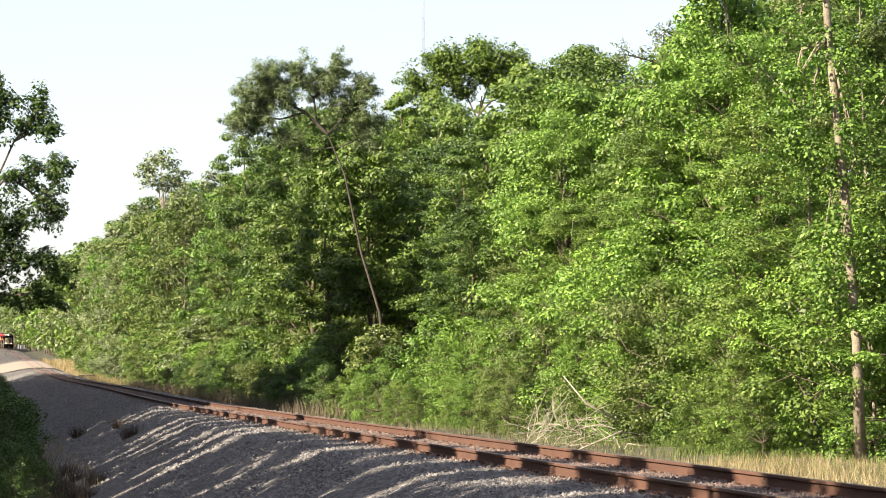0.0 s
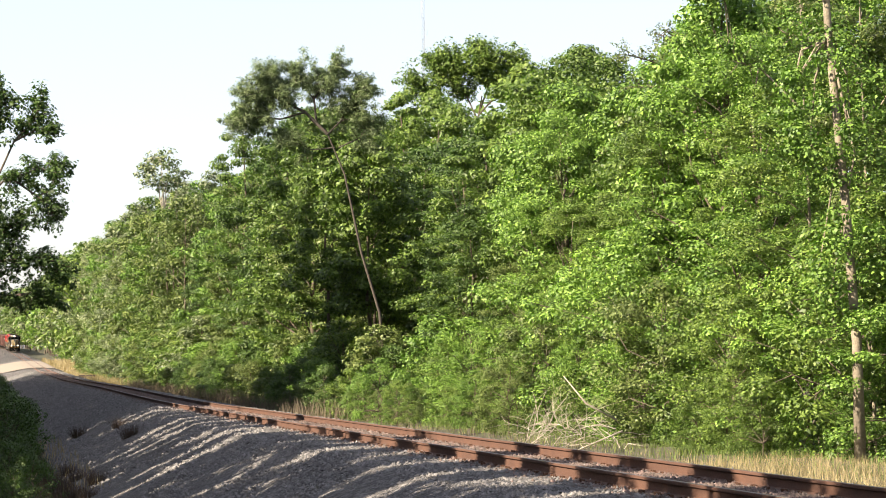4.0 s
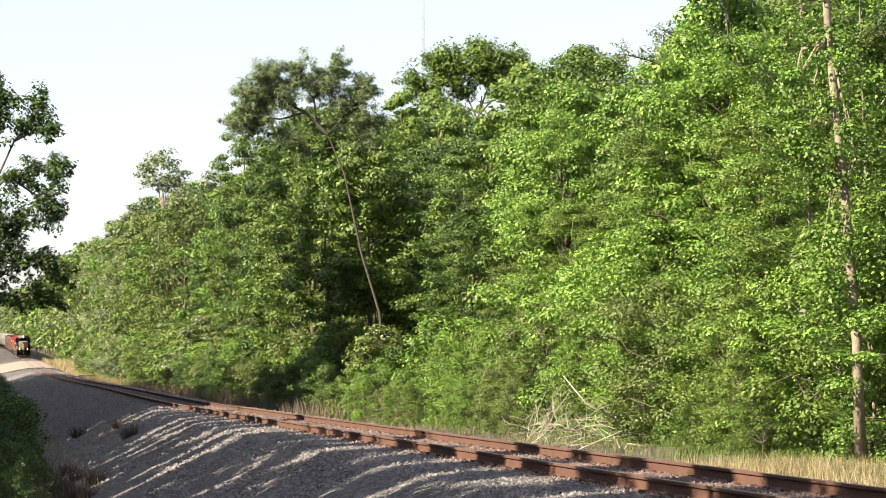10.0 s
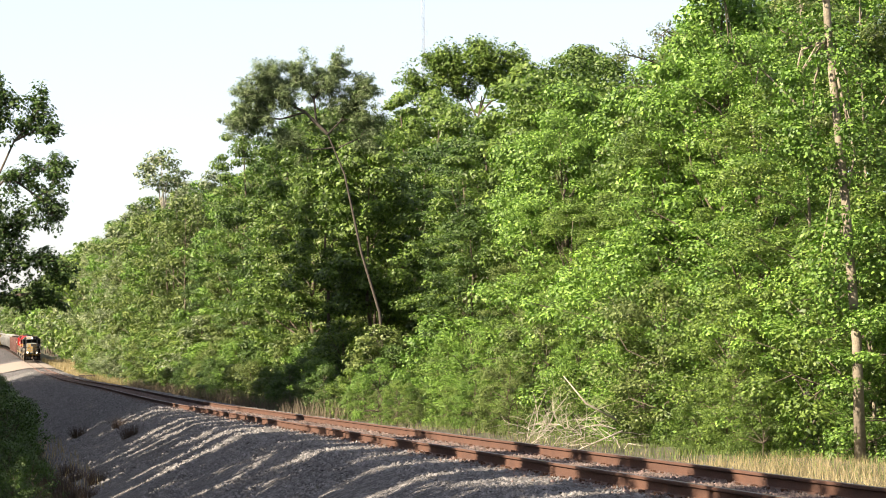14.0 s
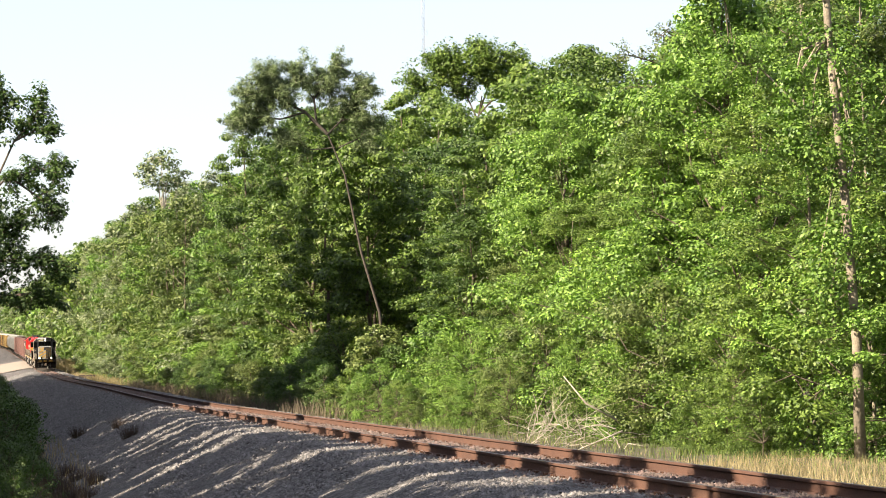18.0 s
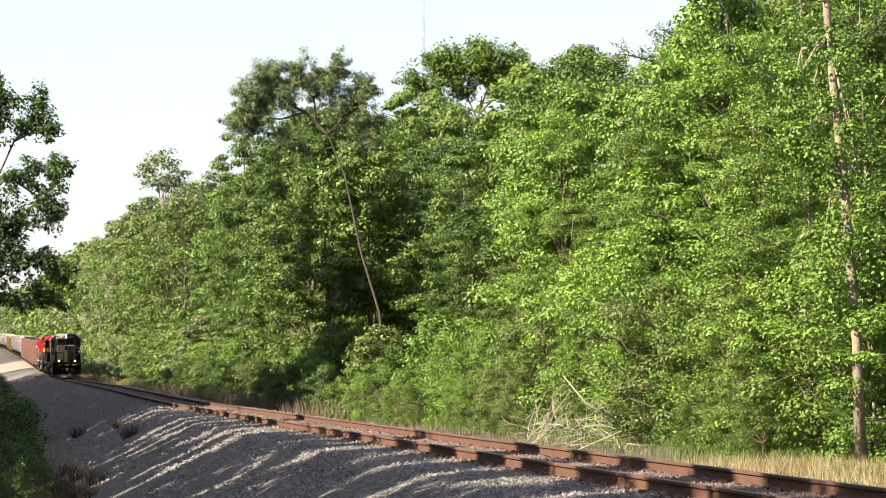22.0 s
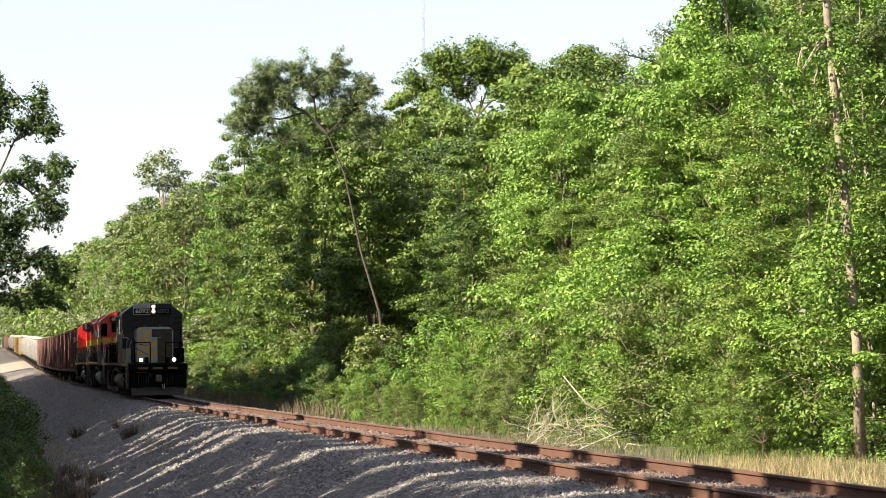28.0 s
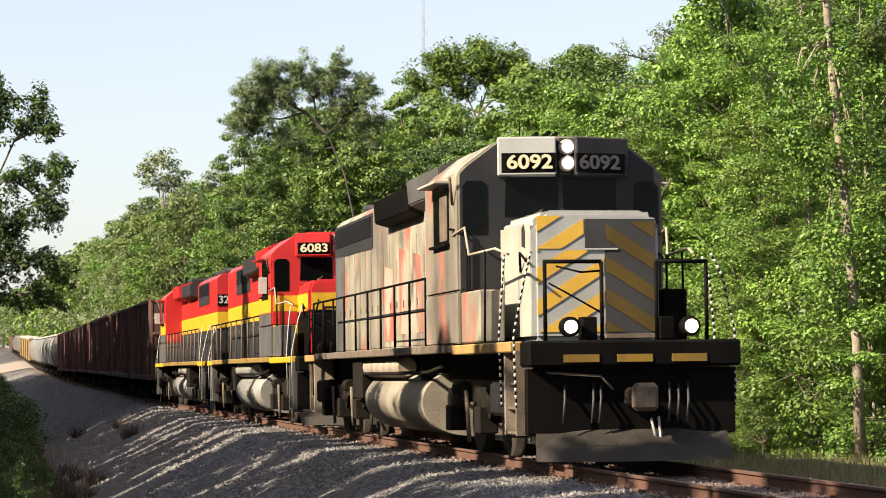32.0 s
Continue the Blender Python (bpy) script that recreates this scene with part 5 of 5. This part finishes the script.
    nz = prism("nose", root, GREY_NOSE if A else RED, nose + [(-v, z) for v, z in reversed(nose)], (2.27, cab0), bevel=0.07, label="low short hood with painted front")
    if A:
        for s in (-1, 1):
            side_plate("nose_side", nz, NOSE_WHITE, [(2.37, 1.7), (cab0 - 0.02, 1.7), (cab0 - 0.02, 3.26), (2.37, 3.24)], s * 0.902, 0.006)
            side_plate("hatch", nz, DARKGREY, [(2.65, 2.92), (2.85, 2.95), (2.85, 3.2), (2.72, 3.25), (2.65, 3.15)], s * 0.908, 0.006)
        # shade on the nose's far half is painted as a darker panel and stripes
        front_plate("front_panel", nz, SHADE_NOSE, [(0.16, 3.30), (0.16, 2.89), (-0.12, 2.89), (-0.12, 1.72), (-0.84, 1.72), (-0.84, 3.30)], 2.268, 0.006, label="nose half with shade put into its paint")
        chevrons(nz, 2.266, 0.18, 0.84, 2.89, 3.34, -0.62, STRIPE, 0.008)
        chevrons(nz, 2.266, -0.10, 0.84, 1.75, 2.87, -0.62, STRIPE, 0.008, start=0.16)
        chevrons(nz, 2.258, -0.83, -0.14, 1.75, 3.26, 0.62, STRIPE_SHADE, 0.008, start=0.2)
        slab("nose_lip", nz, DUST, (2.2, 2.27), (-0.82, -0.1), (1.66, 1.72), bevel=0.005, label="pale worn edge")
        slab("door_top", nz, WHITE, (2.245, 2.27), (-0.30, 0.16), (2.875, 2.895), bevel=0)
    else:
        front_plate("stripe", nz, YELLOW, [(0.84, 2.70), (0.84, 3.10), (-0.84, 3.10), (-0.84, 2.70)], 2.268, 0.006)
        front_plate("lower_panel", nz, BLACK, [(0.84, 1.68), (0.84, 2.68), (-0.84, 2.68), (-0.84, 1.68)], 2.268, 0.006)
        for s in (-1, 1):
            side_plate("stripe", nz, YELLOW, [(2.36, 2.70), (cab0 - 0.01, 2.70), (cab0 - 0.01, 3.10), (2.36, 3.10)], s * 0.902, 0.006)
            side_plate("lower_panel", nz, BLACK, [(2.36, 1.68), (cab0 - 0.01, 1.68), (cab0 - 0.01, 2.68), (2.36, 2.68)], s * 0.902, 0.006)
    # cab
    shell = [(1.54, deck + 0.75), (1.54, 4.08), (1.44, 4.20), (0.98, 4.54), (0.62, 4.64)]
    cab = prism("cab", root, top, shell + [(-v, z) for v, z in reversed(shell)], (cab0, cab1), bevel=0.03, label="driver's cab")
    low = [(1.54, deck), (1.54, deck + 0.74)]
    prism("cab_base", root, GREY if A else MIDGREY, low + [(-v, z) for v, z in reversed(low)], (cab0, cab1), bevel=0.015)
    face = DARKGREY if A else RED
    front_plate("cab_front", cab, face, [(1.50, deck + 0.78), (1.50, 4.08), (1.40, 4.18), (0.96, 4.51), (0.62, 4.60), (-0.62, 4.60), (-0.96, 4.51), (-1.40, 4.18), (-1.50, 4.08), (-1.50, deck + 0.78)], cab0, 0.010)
    front_plate("cab_front_low", cab, DARKGREY if A else YELLOW, [(1.50, deck + 0.02), (1.50, deck + 0.76), (-1.50, deck + 0.76), (-1.50, deck + 0.02)], cab0, 0.010)
    if not A:
        front_plate("stripe", cab, YELLOW, [(1.50, 2.72), (1.50, 3.10), (0.92, 3.10), (0.92, 2.72)], cab0 - 0.010, 0.006)
        front_plate("stripe", cab, YELLOW, [(-1.50, 2.72), (-1.50, 3.10), (-0.92, 3.10), (-0.92, 2.72)], cab0 - 0.010, 0.006)
        for s in (-1, 1):
            side_plate("stripe", cab, YELLOW, [(cab0 + 0.03, 2.70), (cab1 - 0.03, 2.70), (cab1 - 0.03, 3.12), (cab0 + 0.03, 3.12)], s * 1.542, 0.006)
            side_plate("side_panel", cab, MIDGREY, [(cab0 + 0.03, 2.40), (cab1 - 0.03, 2.40), (cab1 - 0.03, 2.68), (cab0 + 0.03, 2.68)], s * 1.542, 0.006)
    for s in (-1, 1):
        w = front_plate("windshield", cab, GLASS, [(s * 0.04, 3.46), (s * 0.04, 4.02), (s * 0.82, 4.02), (s * 0.84, 3.46)], cab0 - 0.010, 0.008, label="dark cab window")
        rod("wiper", w, DUST, [(cab0 - 0.03, s * 0.42, 3.48), (cab0 - 0.03, s * 0.28, 3.56)], 0.012)
        d = front_plate("door_window", cab, GLASS, [(s * 1.10, 3.20), (s * 1.10, 3.92), (s * 1.17, 3.98), (s * 1.40, 3.98), (s * 1.46, 3.90), (s * 1.46, 3.20)], cab0 - 0.010, 0.008)
        ow = side_plate("side_window", cab, GLASS, [(4.80, 3.12), (5.95, 3.12), (5.95, 3.92), (4.80, 3.92)], s * 1.542, 0.008)
        if A and s > 0:
            side_plate("sash", ow, DUST, [(4.9, 3.16), (5.45, 3.16), (5.45, 3.9), (4.9, 3.9)], s * 1.550, 0.006)
        slab("window_sill", ow, BLACK, (4.75, 6.0), (1.54, 1.62) if s > 0 else (-1.62, -1.54), (3.07, 3.11), bevel=0.005)
        slab("awning", cab, NOSE_WHITE if A else RED, (4.70, 6.05), (1.50, 1.78) if s > 0 else (-1.78, -1.50), (3.98, 4.02), bevel=0.008, label="sun awning")
        rod("mirror_arm", cab, DUST, [(cab0 + 0.25, s * 1.56, 3.65), (cab0 - 0.05, s * 1.66, 4.02)], 0.022)
        if not A:
            slab("mirror", cab, WHITE, (cab0 + 0.32, cab0 + 0.36), (1.60, 1.80) if s > 0 else (-1.80, -1.60), (3.15, 3.55), bevel=0.008)
        rod("grab_iron", cab, BLACK, [(cab0 - 0.05, s * 1.40, deck), (cab0 - 0.06, s * 1.42, 3.25), (cab0 + 0.35, s * 1.60, 3.30)], 0.02)
        slab("toolbox", cab, GREY if A and s > 0 else BLACK if A else MIDGREY, (2.95, cab0 - 0.01), (1.14, 1.5) if s > 0 else (-1.5, -1.14), (deck, 2.36), bevel=0.02, label="locker beside the nose")
        rod("grab_iron", nz, BLACK, [(2.9, s * 0.92, 2.6), (2.6, s * 1.0, 2.85), (2.3, s * 0.98, 2.72)], 0.018)
        rod("walkway_rail", nz, PALE_DUST, [(cab0 + 0.25, s * 1.56, 3.20), (cab0 - 0.30, s * 1.50, 3.28), (cab0 - 0.45, s * 1.47, 2.88), (2.45, s * 1.38, 2.90), (2.0, s * 1.30, 2.80)], 0.02, label="pale worn handrail beside the nose")
        rod("rail_post", nz, BLACK, [(cab0 - 0.42, s * 1.46, 2.90), (cab0 - 0.40, s * 1.46, deck)], 0.02)
        rod("rail_post", nz, BLACK, [(2.9, s * 1.42, 2.90), (2.9, s * 1.44, deck)], 0.018)
    # number boards, headlight
    for s, turn in ((1, 12), (-1, -12)):
        # far-side housing and digits take darker colours that hold their shade
        b = slab("number_board", cab, (GREY_NOSE if s > 0 else DARKGREY) if A else RED, (cab0 - 0.24, cab0 + 0.05), (0.10, 0.95) if s > 0 else (-0.97, -0.12), (4.04, 4.60), bevel=0.02, turn=-turn, label="angled number board housing")
        uu = cab0 - 0.245
        bd = slab("plate", b, BLACK, (uu - 0.006, uu + 0.05), (0.13, 0.92) if s > 0 else (-0.94, -0.15), (4.08, 4.37), bevel=0.01, turn=-turn)
        writing(number, b, CREAM if s > 0 or not A else GREY_TEXT, (uu - 0.035, s * 0.525, 4.225), 0.20, -turn, width=0.66)
    hl = slab("headlight_box", cab, DARKGREY if A else RED, (cab0 - 0.16, cab0), (-0.16, 0.07), (4.06, 4.60), bevel=0.02)
    for z in (4.46, 4.22):
        drum("headlight", hl, NOSE_WHITE, (cab0 - 0.20, -0.05, z), 0.115, 0.06, "x", sides=16)
        drum("lens", hl, LAMP_DIM if A else GLASS, (cab0 - 0.265, -0.05, z), 0.083, 0.012, "x", sides=16)
    # long hood
    h0, h1 = cab1, 20.0
    hood = [(0.93, deck), (0.93, 4.30), (0.80, 4.44), (0.5, 4.50)]
    if A:
        hd = prism("long_hood", root, GREY, hood + [(-v, z) for v, z in reversed(hood)], (h0, h1), bevel=0.02, label="weathered long hood stained with rust and soot")
    else:
        lo = [(0.93, deck), (0.93, 2.66)]
        mid = [(0.932, 2.665), (0.932, 3.22)]
        hi = [(0.93, 3.225), (0.93, 4.30), (0.80, 4.44), (0.5, 4.50)]
        hd = prism("long_hood", root, RED, hi + [(-v, z) for v, z in reversed(hi)], (h0, h1), bevel=0.015, label="red long hood")
        prism("hood_band", root, YELLOW, mid + [(-v, z) for v, z in reversed(mid)], (h0, h1), bevel=0.008, label="yellow band")
        prism("hood_base", root, DARKGREY, lo + [(-v, z) for v, z in reversed(lo)], (h0, h1), bevel=0.015)
    for s in (-1, 1):
        v = s * 0.93
        for k in range(16):
            a = h0 + 1.9 + k * 0.68
            zt = 3.62 if A else 2.60
            door = side_plate("hood_door", hd, GREY if A else DARKGREY, [(a, deck + 0.06), (a + 0.64, deck + 0.06), (a + 0.64, zt), (a, zt)], v, 0.012)
            slab("latch", door, DUST, (a + 0.56, a + 0.60), (0.945, 0.96) if s > 0 else (-0.96, -0.945), (deck + 0.75, deck + 0.87), bevel=0)
        # dark radiator screens at the back of the hood
        side_plate("radiator_screen", hd, DARKGREY, [(15.2, 3.60), (19.98, 3.66), (19.98, 4.29), (15.2, 4.29)] if A else [(13.9, 3.55), (17.4, 3.55), (17.4, 4.28), (13.9, 4.28)], v, 0.02, label="dark louvred radiator screen")
        for k in range(9):
            z = 3.86 + k * 0.045
            slab("louvre", hd, DARKGREY, (15.3, 19.9) if A else (14.0, 17.3), (0.95, 0.975) if s > 0 else (-0.975, -0.95), (z, z + 0.018), bevel=0)
        # air intake hatch behind the cab and flared brake grid housing
        hatch = [(0.80, 3.85), (1.26, 4.02), (1.30, 4.42), (0.95, 4.56), (0.60, 4.56)]
        prism("intake_hatch", hd, MIDGREY if A else RED, [(s * a, z) for a, z in hatch], (h0 + 0.15, 9.6), bevel=0.02, label="flared air intake housing")
        grid = [(0.85, 3.86), (1.20, 3.96), (1.22, 4.36), (0.90, 4.50), (0.60, 4.52)]
        prism("brake_grid", hd, BLACK if A else DARKGREY, [(s * a, z) for a, z in grid], (9.9, 13.4), bevel=0.02, label="black louvred resistor grid housing")
        # walkway handrails
        us = np.arange(h0 + 0.3, h1 - 0.4, 1.39)
        for u in us:
            rod("stanchion", root, BLACK if A else DUST, [(u, s * 1.49, deck - 0.05), (u, s * 1.49, 2.68)], 0.022)
        rod("handrail", root, BLACK, [(us[0], s * 1.49, 2.68), (us[-1], s * 1.49, 2.68)], 0.020)
        rod("mid_rail", root, BLACK, [(us[0], s * 1.49, 2.18), (us[4], s * 1.49, 2.18)], 0.014)
        if A:
            for a, b, z0, z1 in ((12.9, 13.9, 1.8, 3.2), (11.4, 12.3, 1.9, 3.45), (10.1, 10.9, 1.9, 3.3), (8.5, 9.5, 1.75, 3.5), (7.1, 7.7, 1.75, 3.2)):
                side_plate("faded_letter", hd, FADED, [(a, z0), (b, z0), (b, z1), (a, z1 - 0.1)], s * 0.943, 0.004, label="remains of a faded red letter")
    if backwards:                       # number on the hood's end
        slab("plate", hd, BLACK, (20.0, 20.02), (-0.93, -0.36), (3.42, 3.78), bevel=0)
        writing(number, hd, WHITE, (20.028, -0.645, 3.60), 0.24, 180, width=0.5)
    if A:
        for s in (-1, 1):
            side_plate("end_panel", hd, MIDGREY, [(18.7, deck + 0.05), (19.95, deck + 0.05), (19.95, 3.80), (18.7, 3.76)], s * 0.932, 0.014, label="sooty grey end of the hood")
    slab("roof_walk", hd, MIDGREY if A else RED, (h0 + 0.3, h1 - 0.3), (-0.45, 0.45), (4.50, 4.54), bevel=0.01)
    for u in (15.6, 17.1, 18.6):
        drum("roof_fan", hd, DARKGREY, (u, 0, 4.60), 0.56, 0.09, "z", sides=20)
    for u in (10.6, 12.4):
        drum("roof_fan", hd, DARKGREY, (u, 0, 4.58), 0.48, 0.08, "z", sides=20)
    drum("exhaust_stack", hd, BLACK, (14.2, 0, 4.62), 0.28, 0.12, "z", sides=12)
    horn = slab("horn_base", cab, BLACK, (5.2, 5.4), (-0.2, 0.2), (4.64, 4.70), bevel=0.01)
    for k in (-0.15, 0, 0.15):
        rod("horn", horn, BLACK, [(5.25, k, 4.74), (4.85 + abs(k), k, 4.76)], 0.035)
    rod("antenna", cab, BLACK, [(5.9, 0.2, 4.6), (5.9, 0.2, 5.05)], 0.012)
    if not A and backwards:
        slab("air_conditioner", cab, DARKGREY, (4.9, 6.0), (-0.5, 0.5), (4.64, 4.86), bevel=0.04)
    return root


# ---- train: freight cars ----
def car_trucks(root, length, mat=GRIME):
    for e in (-1, 1):
        x = e * length * 0.315
        for s in (-1, 1):
            u0 = length / 2 - x
            v = s * 1.0
            out = [(u0 - 1.05, 0.50), (u0 - 1.05, 0.66), (u0 - 0.5, 0.80), (u0 + 0.5, 0.80), (u0 + 1.05, 0.66), (u0 + 1.05, 0.50), (u0 + 0.75, 0.42), (u0 + 0.35, 0.28), (u0 - 0.35, 0.28), (u0 - 0.75, 0.42)]
            fr = side_plate("truck_frame", root, mat, out, v, 0.12, length)
            drum("bearing_cap", fr, STEEL, (u0 - 0.89, v + s * 0.14, 0.5), 0.11, 0.06, "y", length, 10)
            drum("bearing_cap", fr, STEEL, (u0 + 0.89, v + s * 0.14, 0.5), 0.11, 0.06, "y", length, 10)
        for k in (-0.89, 0.89):
            wheelset(root, x + k, 0.457)
        slab("bolster", root, mat, (length / 2 - x - 0.2, length / 2 - x + 0.2), (-1.1, 1.1), (0.55, 0.95), length)
        cu = (0.0, 0.9) if e > 0 else (length - 0.9, length)
        slab("coupler", root, mat, cu, (-0.12, 0.12), (0.74, 1.0), length, 0.04)


def gondola(length):
    """High-sided open gondola with upright side posts."""
    root = new("gondola_car")
    tagged(root, "high-sided oxide-brown gondola car with upright ribs", "freight car", "cars of the train")
    car_trucks(root, length)
    w, t = 1.42, 4.18
    slab("floor", root, OXIDE, (0.7, length - 0.7), (-w, w), (1.02, 1.16), length)
    for s in (-1, 1):
        slab("side_wall", root, OXIDE, (0.7, length - 0.7), (w - 0.05, w) if s > 0 else (-w, -w + 0.05), (1.0, t), length, 0.01)
        slab("top_chord", root, OXIDE, (0.65, length - 0.65), (w - 0.10, w + 0.10) if s > 0 else (-w - 0.10, -w + 0.10), (t, t + 0.13), length, 0.02)
        slab("side_sill", root, OXIDE, (0.65, length - 0.65), (w - 0.06, w + 0.09) if s > 0 else (-w - 0.09, -w + 0.06), (0.92, 1.12), length, 0.02)
        for k in range(13):
            u = 0.75 + k * (length - 1.5) / 12
            slab("side_post", root, OXIDE_POST, (u - 0.07, u + 0.07), (w, w + 0.10) if s > 0 else (-w - 0.10, -w), (1.12, t), length, 0.015)
        rod("ladder_rail", root, OXIDE, [(0.95, s * (w + 0.12), 1.1), (0.95, s * (w + 0.12), t)], 0.02, length)
        for k in range(6):
            rod("ladder_rung", root, OXIDE, [(0.72, s * (w + 0.13), 1.3 + k * 0.42), (1.1, s * (w + 0.13), 1.3 + k * 0.42)], 0.014, length)
        slab("reporting_mark", root, WHITE, (2.2, 3.4), (w + 0.001, w + 0.006) if s > 0 else (-w - 0.006, -w - 0.001), (2.6, 2.8), length, 0, label="pale bar of unreadable lettering")
    for u in (0.7, length - 0.76):
        slab("end_wall", root, OXIDE, (u, u + 0.06), (-w, w), (1.0, t), length, 0.01)
    for k in range(4):
        slab("end_rib", root, OXIDE, (0.62, 0.70), (-w, w), (1.5 + k * 0.65, 1.62 + k * 0.65), length, 0.02)
    return root


def covered_hopper(length):
    """Covered hopper with rounded sides and a roof walkway."""
    root = new("hopper_car")
    tagged(root, "chalk-white covered hopper car with rounded sides", "freight car", "cars of the train")
    car_trucks(root, length)
    prof = [(0.5, 1.0), (1.25, 1.45), (1.50, 2.2), (1.56, 3.0), (1.46, 3.7), (1.15, 4.2), (0.6, 4.4)]
    prism("body", root, HOPPER, prof + [(-v, z) for v, z in reversed(prof)], (0.9, length - 0.9), length, 0, smooth=True)
    for k in range(4):
        u = 2.6 + k * (length - 5.2) / 3
        chute = [(0.9, 1.2), (0.35, 0.45)]
        prism("discharge_chute", root, GRIME, chute + [(-v, z) for v, z in reversed(chute)], (u - 0.8, u + 0.8), length, 0.02)
    for k in range(7):
        u = 1.5 + k * (length - 3) / 6
        rib = [(1.28, 1.45), (1.53, 2.2), (1.60, 3.0), (1.49, 3.7), (1.17, 4.22)]
        prism("rib", root, HOPPER, rib + [(-v, z) for v, z in reversed(rib)], (u - 0.05, u + 0.05), length, 0)
    slab("roof_walk", root, BOX_ROOF, (0.5, length - 0.5), (-0.95, 0.95), (4.40, 4.58), length, 0.02, label="bleached roof walkway")
    for e in (0, 1):
        u = 0.55 if e == 0 else length - 0.6
        for s in (-1, 1):
            rod("end_ladder", root, HOPPER, [(u, s * 1.2, 1.2), (u, s * 1.2, 4.3)], 0.03, length)
        slab("end_platform", root, GRIME, (0.5, 1.2) if e == 0 else (length - 1.2, length - 0.5), (-1.4, 1.4), (0.95, 1.1), length)
    return root


def box_car(length):
    """Boxcar with ribbed sides and a sliding door."""
    root = new("box_car")
    tagged(root, "dull yellow boxcar with a bleached roof and sliding doors", "freight car", "cars of the train")
    car_trucks(root, length)
    slab("body", root, BOX_YELLOW, (0.7, length - 0.7), (-1.45, 1.45), (1.0, 4.35), length)
    roof = [(1.55, 4.36), (1.5, 4.5), (0, 4.68)]
    prism("roof", root, BOX_ROOF, roof + [(-v, z) for v, z in reversed(roof[:2])], (0.6, length - 0.6), length, 0.01)
    for s in (-1, 1):
        for k in range(12):
            u = 1.0 + k * (length - 2) / 11
            slab("side_post", root, BOX_YELLOW, (u - 0.06, u + 0.06), (1.45, 1.53) if s > 0 else (-1.53, -1.45), (1.05, 4.3), length, 0.01)
        dr = slab("door", root, OXIDE, (length / 2 - 1.6, length / 2 + 1.6), (1.53, 1.60) if s > 0 else (-1.60, -1.53), (1.15, 4.2), length, 0.02, label="oxide-red sliding door")
        rod("door_bar", dr, GRIME, [(length / 2 - 0.9, s * 1.63, 1.2), (length / 2 - 0.9, s * 1.63, 4.1)], 0.025, length)
        slab("sill", root, GRIME, (1.5, length - 1.5), (1.35, 1.47) if s > 0 else (-1.47, -1.35), (0.75, 1.0), length)
    return root


TRAIN = []                              # thing, distance of its front coupler behind the train's nose, length, facing back


def build_train():
    lead = locomotive("grey", "6092", "weathered grey diesel locomotive with amber nose chevrons", turns=True)
    TRAIN.append((lead, 0.0, LOCO, False))
    second = locomotive("red", "6083", "red and yellow diesel locomotive with black skirts", turns=True)
    TRAIN.append((second, 22.3, LOCO, False))
    third = locomotive("red", "320", "red and yellow diesel locomotive running long hood first", backwards=True, turns=True)
    TRAIN.append((third, 43.9, LOCO + 0.4, True))
    at = 66.2
    for maker, length, count in ((gondola, 15.6, 8), (covered_hopper, 16.8, 8), (box_car, 17.2, 5), (covered_hopper, 16.8, 6), (gondola, 15.6, 4)):
        first = maker(length)
        for k in range(count):
            TRAIN.append((first if k == 0 else copy_thing(first, Matrix.Identity(4)), at, length, False))
            at += length


build_train()


def car_pose(s0, length, facing_back=False):
    """Pose of a vehicle whose front coupler stands s0 metres along the line: it rides on its two trucks."""
    a, b = on_track(s0 + length * 0.185), on_track(s0 + length * 0.815)
    x = (a - b).normalized() * (-1 if facing_back else 1)
    y = Vector((0, 0, 1)).cross(x).normalized()
    z = x.cross(y)
    m = Matrix((x, y, z)).transposed().to_4x4()
    m.translation = (a + b) / 2
    return m


TIMES = sorted(round(float(t), 3) for t in {*np.arange(0, 1, 0.1).round(3), *np.arange(1, 31, 1.0), *np.arange(31, LAST + 0.01, 0.1).round(3)})


def motions():
    """The train rolls by at an even speed; the wheels of its locomotives turn with it."""
    for thing, behind, length, facing_back in TRAIN:
        walk(thing, [(float(t), car_pose(SPEED * (LAST - t) + behind, length, facing_back)) for t in TIMES])
    for wheel, x, radius in WHEELS:
        way = -1 if wheel.parent == TRAIN[2][0] else 1
        rows = []
        for k in range(int(LAST * FPS) + 1):
            t = k / FPS
            rows.append((t, Matrix.Translation((x, 0, radius)) @ Matrix.Rotation(way * SPEED * t / radius, 4, "Y")))
        walk(wheel, rows)


motions()
